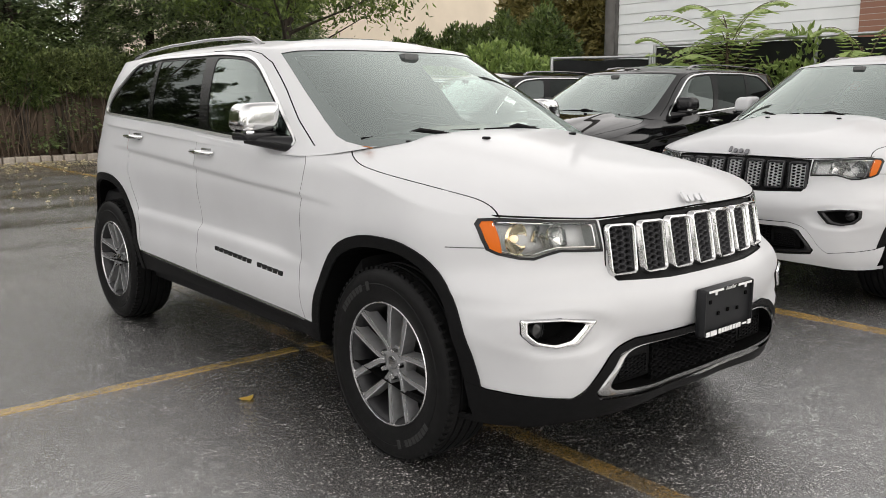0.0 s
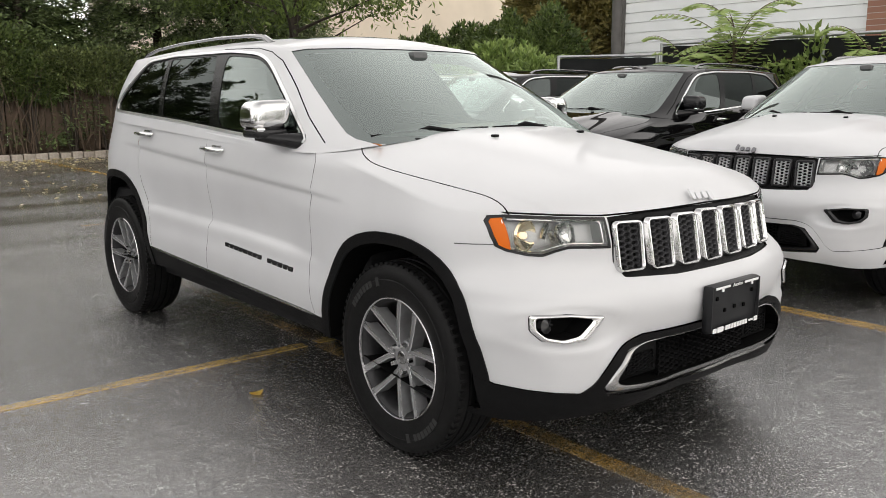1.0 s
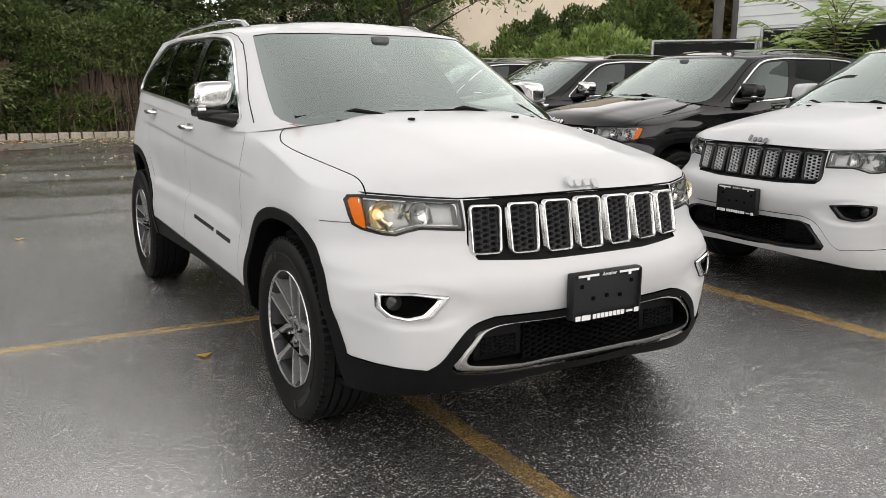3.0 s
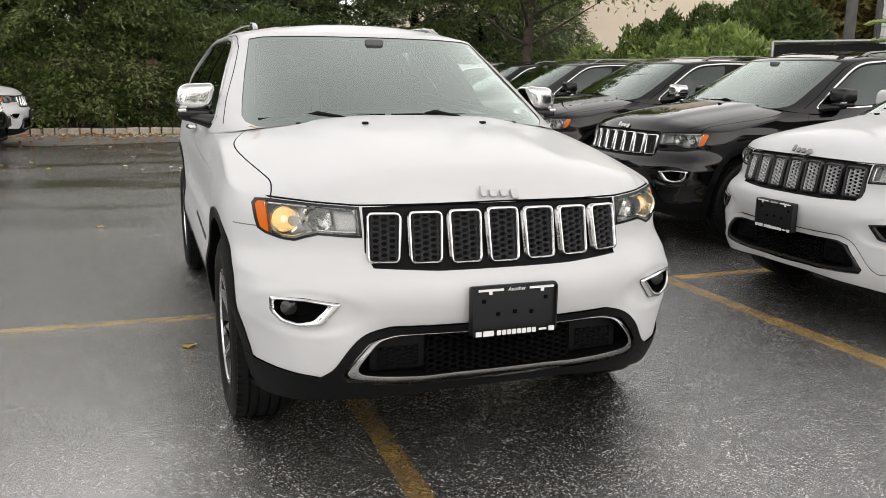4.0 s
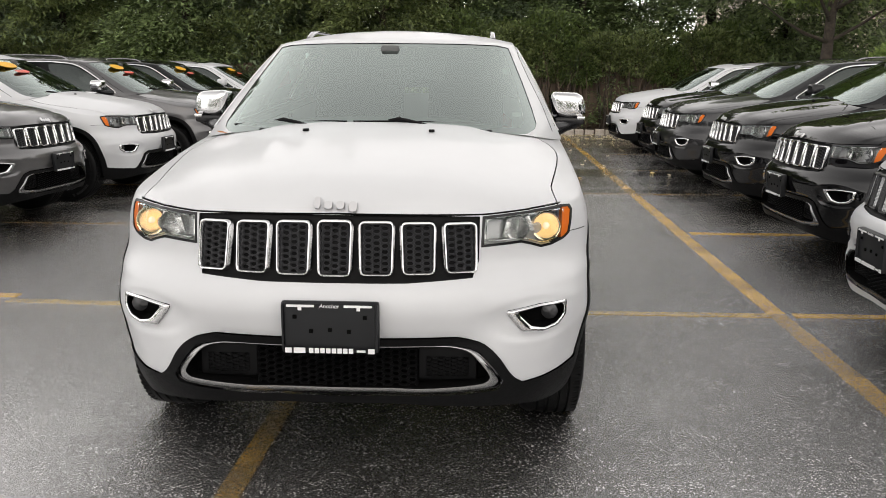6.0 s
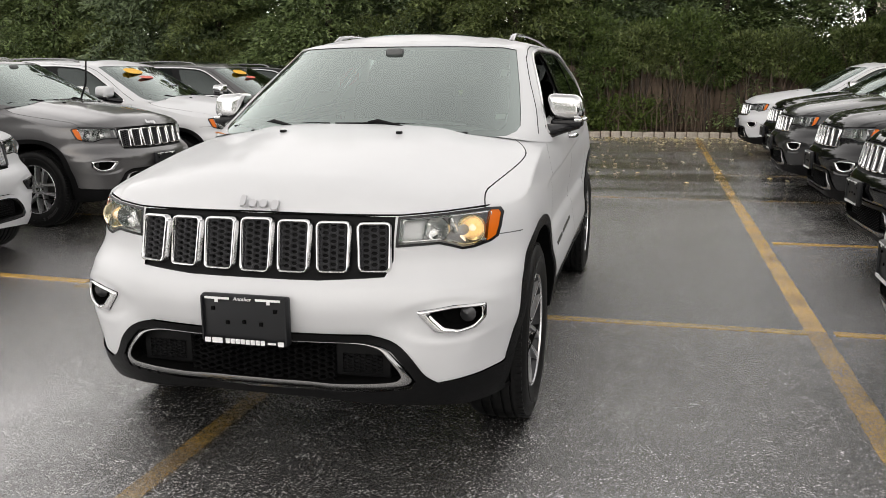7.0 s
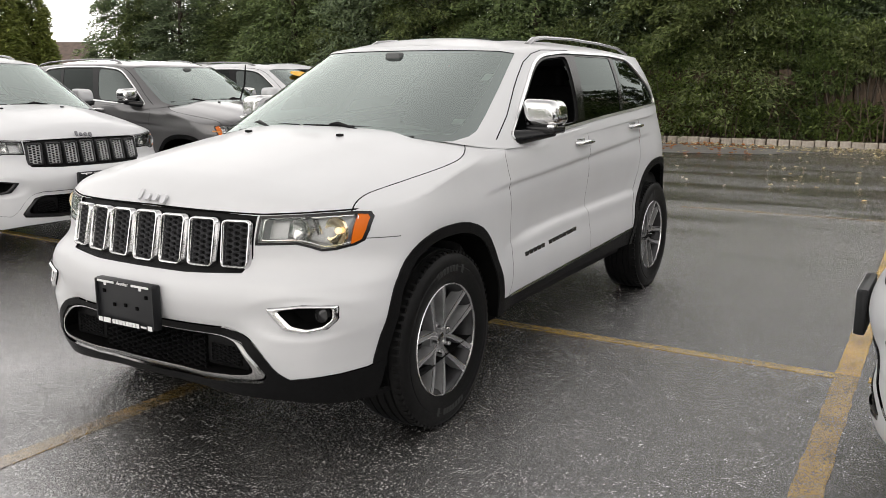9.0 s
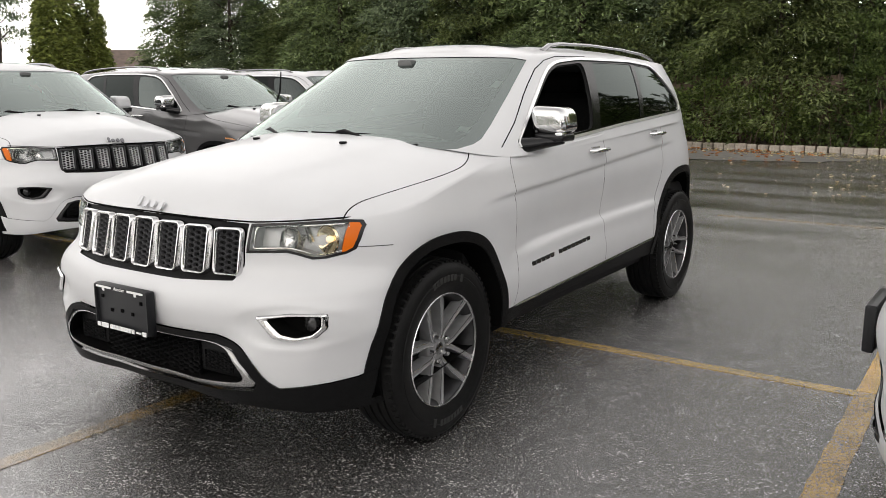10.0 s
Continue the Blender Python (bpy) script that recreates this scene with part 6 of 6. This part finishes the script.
for k in range(10):
    copy_thing(FILL_TREE, pose(-23.0 + 2.9 * k, 23.6 + 0.5 * math.sin(3 * k), 0, 0, 0, 29 * k))
for k in range(7):
    copy_thing(FILL_TREE, pose(-31 + math.sin(2 * k), -22 + 4.2 * k, 0, 0, 0, 33 * k))

# ---- kerb, soil strip, timber fence ----
soil = part("soil_strip", boxed(-6.0, 19.75, 0.0, 44.0, 6.1, 0.20, 0.03), SOIL)
tagged(soil, "bare soil strip covered with leaf litter", "ground", kind="structure")
kerb = tagged(empty("kerb"), "low kerb of rough granite blocks", "kerb", kind="structure")
block_me = []
for k in range(5):
    bm = bmesh.new()
    box(bm, 0, 0, 0, 0.235 + 0.012 * (k - 2), 0.13, 0.20, 0.014, 2)
    for v in bm.verts:
        v.co += Vector((random.uniform(-0.006, 0.006), random.uniform(-0.008, 0.008), random.uniform(-0.008, 0.008)))
    me = bpy.data.meshes.new("granite_block")
    bm.to_mesh(me)
    bm.free()
    me.shade_smooth()
    me.materials.append(GRANITE)
    block_me.append(me)
fence = tagged(empty("timber_fence"), "weathered brown timber stockade fence", "fence", kind="structure")
plank_me = []
for k in range(4):
    bm = bmesh.new()
    box(bm, 0, 0, 0.86, 0.132, 0.02, 1.66, 0.004, 1)
    for v in bm.verts:
        if v.co.z > 1.6:
            v.co.z += 0.10 * (1 - abs(v.co.x) / 0.066) - 0.04
    bmesh.ops.translate(bm, verts=bm.verts, vec=(0, 0, 0.02 * k))
    me = bpy.data.meshes.new("plank")
    bm.to_mesh(me)
    bm.free()
    me.materials.append(WOOD)
    plank_me.append(me)
for z in (0.45, 1.45):
    part("fence_rail", boxed(-6.0, 17.66, z + 0.1, 40, 0.04, 0.09, 0.005), WOOD, fence)

# ---- right-hand boundary ----
def mesh_fence(points, top, label):
    ob = empty("wire_fence")
    for (x0, y0), (x1, y1) in zip(points, points[1:]):
        a, b = Vector((x0, y0, 0)), Vector((x1, y1, 0))
        n = max(1, round((b - a).length / 2.6))
        for k in range(n + 1):
            p = a + (b - a) * k / n
            if k == 0 and (x0, y0) != points[0]:
                continue
            part("post", tube([(p.x, p.y, -0.05), (p.x, p.y, top + 0.02)], 0.03, 10), GALVANISED, ob)
        part("top_rail", tube([(x0, y0, top), (x1, y1, top)], 0.024, 8), GALVANISED, ob)
        bm = bmesh.new()
        steps = int((b - a).length / 0.25)
        rows = []
        for z in np.linspace(0.05, top - 0.04, 9):
            rows.append([bm.verts.new((*(a + (b - a) * k / steps).xy, z + 0.012 * math.sin(k * 1.7) * (z > top - 0.3))) for k in range(steps + 1)])
        for r, q in zip(rows, rows[1:]):
            for k in range(steps):
                bm.faces.new((r[k], r[k + 1], q[k + 1], q[k]))
        bmesh.ops.solidify(bm, geom=bm.faces[:], thickness=0.006)
        part("privacy_cloth", bm, SCREEN_CLOTH, ob)
    return tagged(ob, label, "fence")


mesh_fence([(8.2, 5.9), (9.05, 4.5)], 2.03, "low wire fence with black privacy cloth")
mesh_fence([(9.1, 4.45), (9.15, -9.0)], 2.20, "tall wire fence with black privacy cloth")
mast = empty("steel_post")
part("shaft", tube([(0, 0, -0.05), (0, 0, 7.5)], 0.085, 14), POLE_STEEL, mast)
part("base_plate", boxed(0, 0, 0.02, 0.5, 0.5, 0.06, 0.01), POLE_STEEL, mast)
mast.matrix_basis = pose(9.55, 5.75, 0)
tagged(mast, "dark steel post beside the wire fence", "post")

shed = empty("commercial_building")
part("wall", boxed(14.1, 3.0, 3.0, 4.0, 9.0, 6.0), SIDING, shed)
for k in range(29):
    bm = bmesh.new()
    z0 = 0.11 + 0.205 * k
    box(bm, 12.07, 4.95, z0, 0.05, 5.1, 0.200)
    for v in bm.verts:
        if v.co.x < 12.06 and v.co.z > z0:
            v.co.x += 0.012
    part("siding_board", bm, SIDING, shed, smooth=False)
part("corner_trim", boxed(12.04, 7.53, 3.0, 0.12, 0.10, 6.0, 0.01), POLE_STEEL, shed)
part("brick_pier", boxed(12.0, 1.75, 3.0, 0.22, 1.3, 6.0), BRICK, shed, "red brick pier")
part("window", boxed(11.97, 0.2, 2.9, 0.06, 1.7, 1.8, 0.01), DARK_WINDOW, shed)
part("window_sill", boxed(11.95, 0.2, 1.96, 0.14, 1.9, 0.10, 0.01), SIDING, shed)
tagged(shed, "commercial building with pale grey siding and red brick", "building")
block = empty("stucco_building")
part("wall", boxed(20.0, 31.0, 5.0, 19.4, 10.0, 10.0), STUCCO, block)
part("window", boxed(14.9, 25.97, 2.0, 1.4, 0.10, 3.0, 0.01), DARK_WINDOW, block)
part("parapet", boxed(20.0, 31.0, 10.1, 19.8, 10.4, 0.3, 0.02), STUCCO, block)
tagged(block, "large plain beige stucco building behind the trees", "building")


# ---- cars ----
hero = build_car()
tagged(hero, "white SUV with chrome seven-slot grille, headlights glowing, on wet asphalt", "car")


def dressed(car, paint, dark_trim=False, black_mirror=False, lit=False, chrome_mirror=True):
    """Gives a copied car its own paint and trim."""
    for o in car.children_recursive:
        if o.type != "MESH":
            continue
        base = o.name.split(".")[0]
        for s in o.material_slots:
            swap = None
            if s.material == PAINT_WHITE:
                swap = paint
            elif s.material in (BULB, GLOW_BOWL) and not lit:
                swap = BULB_OFF
            elif base == "window_glass" and s.material == SIDE_GLASS:
                swap = SMOKED
            elif base == "mirror_cap":
                swap = paint if not chrome_mirror else (GLOSS_BLACK if black_mirror else None)
            elif dark_trim and base in ("slot_frame", "badge_bar", "chrome_chin_trim", "fog_lamp", "window_trim", "turn_signal"):
                swap = {"slot_frame": GRILLE_GREY, "badge_bar": GUNMETAL}.get(base, GLOSS_BLACK)
            elif dark_trim and base == "lower_skirt":
                swap = paint
            elif dark_trim and base == "slot_mesh":
                swap = MESH_SILVER
            elif dark_trim and base in ("spoke", "rim"):
                swap = GLOSS_BLACK
            if swap:
                s.link = "OBJECT"
                s.material = swap


def sticker_on(car):
    """Sale stickers at the top of the windscreen."""
    for name, cx, z, w, h, mat in (("price_sticker", -0.34, 1.545, 0.36, 0.145, STICKER_Y), ("sale_sticker", -0.29, 1.468, 0.30, 0.07, STICKER_R)):
        bm = bmesh.new()
        poly = [(0.5 * w * math.cos(a) * (abs(math.cos(a)) ** -0.3 if math.cos(a) else 1), 0.5 * h * math.sin(a)) for a in [2 * math.pi * (k + 0.5) / 24 for k in range(24)]]
        bot = [bm.verts.new((x, y, 0)) for x, y in poly]
        bm.faces.new(bot)
        r = bmesh.ops.extrude_face_region(bm, geom=bm.faces[:])
        for v in r["geom"]:
            if isinstance(v, bmesh.types.BMVert):
                v.co.z += 0.003
        bmesh.ops.recalc_face_normals(bm, faces=bm.faces)
        v = (z - 1.205) / 0.44
        y = -1.19 + 0.83 * v - 0.03 * math.sin(math.pi * v) + 0.10 * cx * cx
        bm.transform(pose(cx, y - 0.012, z + 0.018, 28, 0, 0))
        part(name, bm, mat, car, smooth=False)


LEAF_YELLOW = leaf_material("leaf_bright_yellow", (0.66, 0.46, 0.08), (0.86, 0.66, 0.16), 0.4, 0.1)
LEAF_RUST = leaf_material("leaf_rust", (0.45, 0.16, 0.03), (0.60, 0.26, 0.06), 0.5, 0.1)
SMOKED = glass("smoked_side_glass", (0.035, 0.04, 0.04), 0.0, 1.7)
MESH_SILVER = material("silver_grille_mesh", (0.68, 0.68, 0.69), 0.3, metal=0.7)
GRILLE_GREY = material("dark_grille_frame", (0.03, 0.03, 0.032), 0.3, metal=0.6)
LEFT, RIGHT = "cars parked along the left bays", "cars parked along the right bays"
FLEET = [
    (4.80, -0.92, -91.4, PAINT_WHITE, "white SUV with dark honeycomb grille and black lower bumper", RIGHT, dict(dark_trim=True, chrome_mirror=False), False),
    (5.21, 1.88, -88.2, PAINT_BLACK, "glossy black SUV with chrome grille and black mirrors", RIGHT, dict(black_mirror=True), False),
    (5.33, 4.43, -89.8, PAINT_BLACK, "glossy black SUV with chrome grille and bright mirrors", RIGHT, {}, False),
    (5.26, 6.94, -90.2, PAINT_CHARCOAL, "charcoal SUV with chrome grille among parked cars", RIGHT, dict(black_mirror=True), False),
    (5.45, 9.38, -89, PAINT_BLACK, "black SUV with chrome grille in a parked row", RIGHT, {}, False),
    (5.3, 12.0, -90, PAINT_WHITE, "white SUV at the far end of a parked row", RIGHT, {}, False),
    (6.3, 14.4, -90, PAINT_BLACK, "black SUV in the last bay of a parked row", RIGHT, {}, False),
    (-5.86, 0.49, 83, PAINT_WHITE, "white SUV with dark honeycomb grille, wet bonnet", LEFT, dict(dark_trim=True, chrome_mirror=False), False),
    (-5.98, 3.12, 87, PAINT_GREY, "dark grey SUV with chrome grille and lifted wiper", LEFT, {}, False),
    (-5.78, 5.21, 90.5, PAINT_WHITE, "white SUV with yellow sale sticker on windscreen", LEFT, dict(chrome_mirror=False), True),
    (-5.53, 7.70, 89.5, PAINT_GREY, "grey SUV with yellow sale sticker on windscreen", LEFT, {}, True),
    (-5.5, 10.25, 90, PAINT_BLACK, "black SUV with yellow sale sticker on windscreen", LEFT, {}, True),
    (-5.45, 13.1, 90, PAINT_WHITE, "white SUV with yellow sale sticker, far bay", LEFT, dict(chrome_mirror=False), True),
]
made = []
for x, y, yaw, paint, lab, group, trim, sale in FLEET:
    c = copy_thing(hero, pose(x, y, 0, 0, 0, yaw))
    dressed(c, paint, **trim)
    tagged(c, lab, "car", group)
    if sale:
        sticker_on(c)
    made.append(c)
# the driver's window of the nearest car is wound down
for o in list(hero.children_recursive):
    if o.name.split(".")[0] == "window_glass" and o.data.materials[0] == SIDE_GLASS and o.data.vertices[0].co.x > 0:
        bpy.data.objects.remove(o)
part("lifted_wiper", tube([(0.28, -1.10, 1.25), (0.30, -1.16, 1.42), (0.31, -1.18, 1.66)], [0.010, 0.012, 0.008], 8), PLASTIC, made[8])
for name, piece in STICKERS.items():
    piece.make(name, STICKER_W, hero)

# ---- fallen leaves ----
def leaf_bm(size, rng, curl=0.36):
    bm = bmesh.new()
    n = 9
    c = bm.verts.new((0, 0, size * 0.02))
    rim = []
    for k in range(n):
        a = 2 * math.pi * k / n
        r = size * (0.5 + 0.12 * math.cos(3 * a) + rng.uniform(-0.06, 0.06))
        rim.append(bm.verts.new((r * math.cos(a), r * 0.8 * math.sin(a), size * rng.uniform(0.02, curl))))
    for k in range(n):
        bm.faces.new((c, rim[k], rim[(k + 1) % n]))
    bmesh.ops.solidify(bm, geom=bm.faces[:], thickness=0.001)
    return bm


rng = random.Random(12)
for x, y in ((-1.03, -0.51), (-2.3, 1.9), (-1.6, 3.4), (1.2, 8.4), (0.6, 10.1), (1.9, 7.2), (-2.5, 8.8), (3.1, 8.0), (1.5, 12.0)):
    ob = part("fallen_leaf", leaf_bm(0.078, rng, 0.16), LEAF_YELLOW)
    ob.matrix_basis = pose(x, y, 0.002, 0, 0, rng.uniform(0, 360))
    tagged(ob, "small yellow fallen leaf on wet asphalt", "leaf", "single fallen leaves")
stray = part("fallen_leaf", leaf_bm(0.06, rng, 0.1), LEAF_RUST)
stray.matrix_basis = pose(-0.735, -1.115, 1.190, 8, 12, 40)
tagged(stray, "small rust-orange leaf caught at the windscreen foot", "leaf", "single fallen leaves")
big = bmesh.new()
for k in range(760):
    x = rng.gauss(1.6, 2.6) if k % 3 else rng.uniform(-12, 7)
    y = 16.4 - abs(rng.gauss(0, 0.95)) if k % 5 else rng.uniform(7, 16)
    b2 = leaf_bm(rng.uniform(0.04, 0.085), rng)
    b2.transform(pose(x, y, 0.002, 0, 0, rng.uniform(0, 360)))
    me = bpy.data.meshes.new("leaf")
    b2.to_mesh(me)
    b2.free()
    big.from_mesh(me)
    bpy.data.meshes.remove(me)
brown = bmesh.new()
for k in range(260):
    b2 = leaf_bm(rng.uniform(0.06, 0.11), rng)
    b2.transform(pose(rng.uniform(-8.5, -0.6), 16.45 - abs(rng.gauss(0, 1.5)), 0.002, 0, 0, rng.uniform(0, 360)))
    me = bpy.data.meshes.new("leaf")
    b2.to_mesh(me)
    b2.free()
    brown.from_mesh(me)
    bpy.data.meshes.remove(me)
tagged(part("brown_leaf_litter", brown, LEAF_RUST), "scattered rust-brown fallen leaves along the kerb", "leaves", kind="stuff")
tagged(part("leaf_litter", big, LEAF_FALLEN), "scattered yellow fallen leaves along the kerb", "leaves", kind="stuff")

# ---- kerb blocks and fence planks ----
x = -22.0
k = 0
while x < 9.5:
    o = new("granite_block", block_me[k % 5])
    o.parent = kerb
    o.matrix_basis = pose(x, 16.60 + random.uniform(-0.012, 0.012), 0.032 + random.uniform(-0.010, 0.010), 0, 0, random.uniform(-1.5, 1.5))
    x += 0.262
    k += 1
for k in range(248):
    o = new("plank", plank_me[k % 4])
    o.parent = fence
    o.matrix_basis = pose(-25.0 + 0.142 * k, 17.62 + random.uniform(-0.006, 0.006), 0.06, 0, random.uniform(-0.6, 0.6), 0)
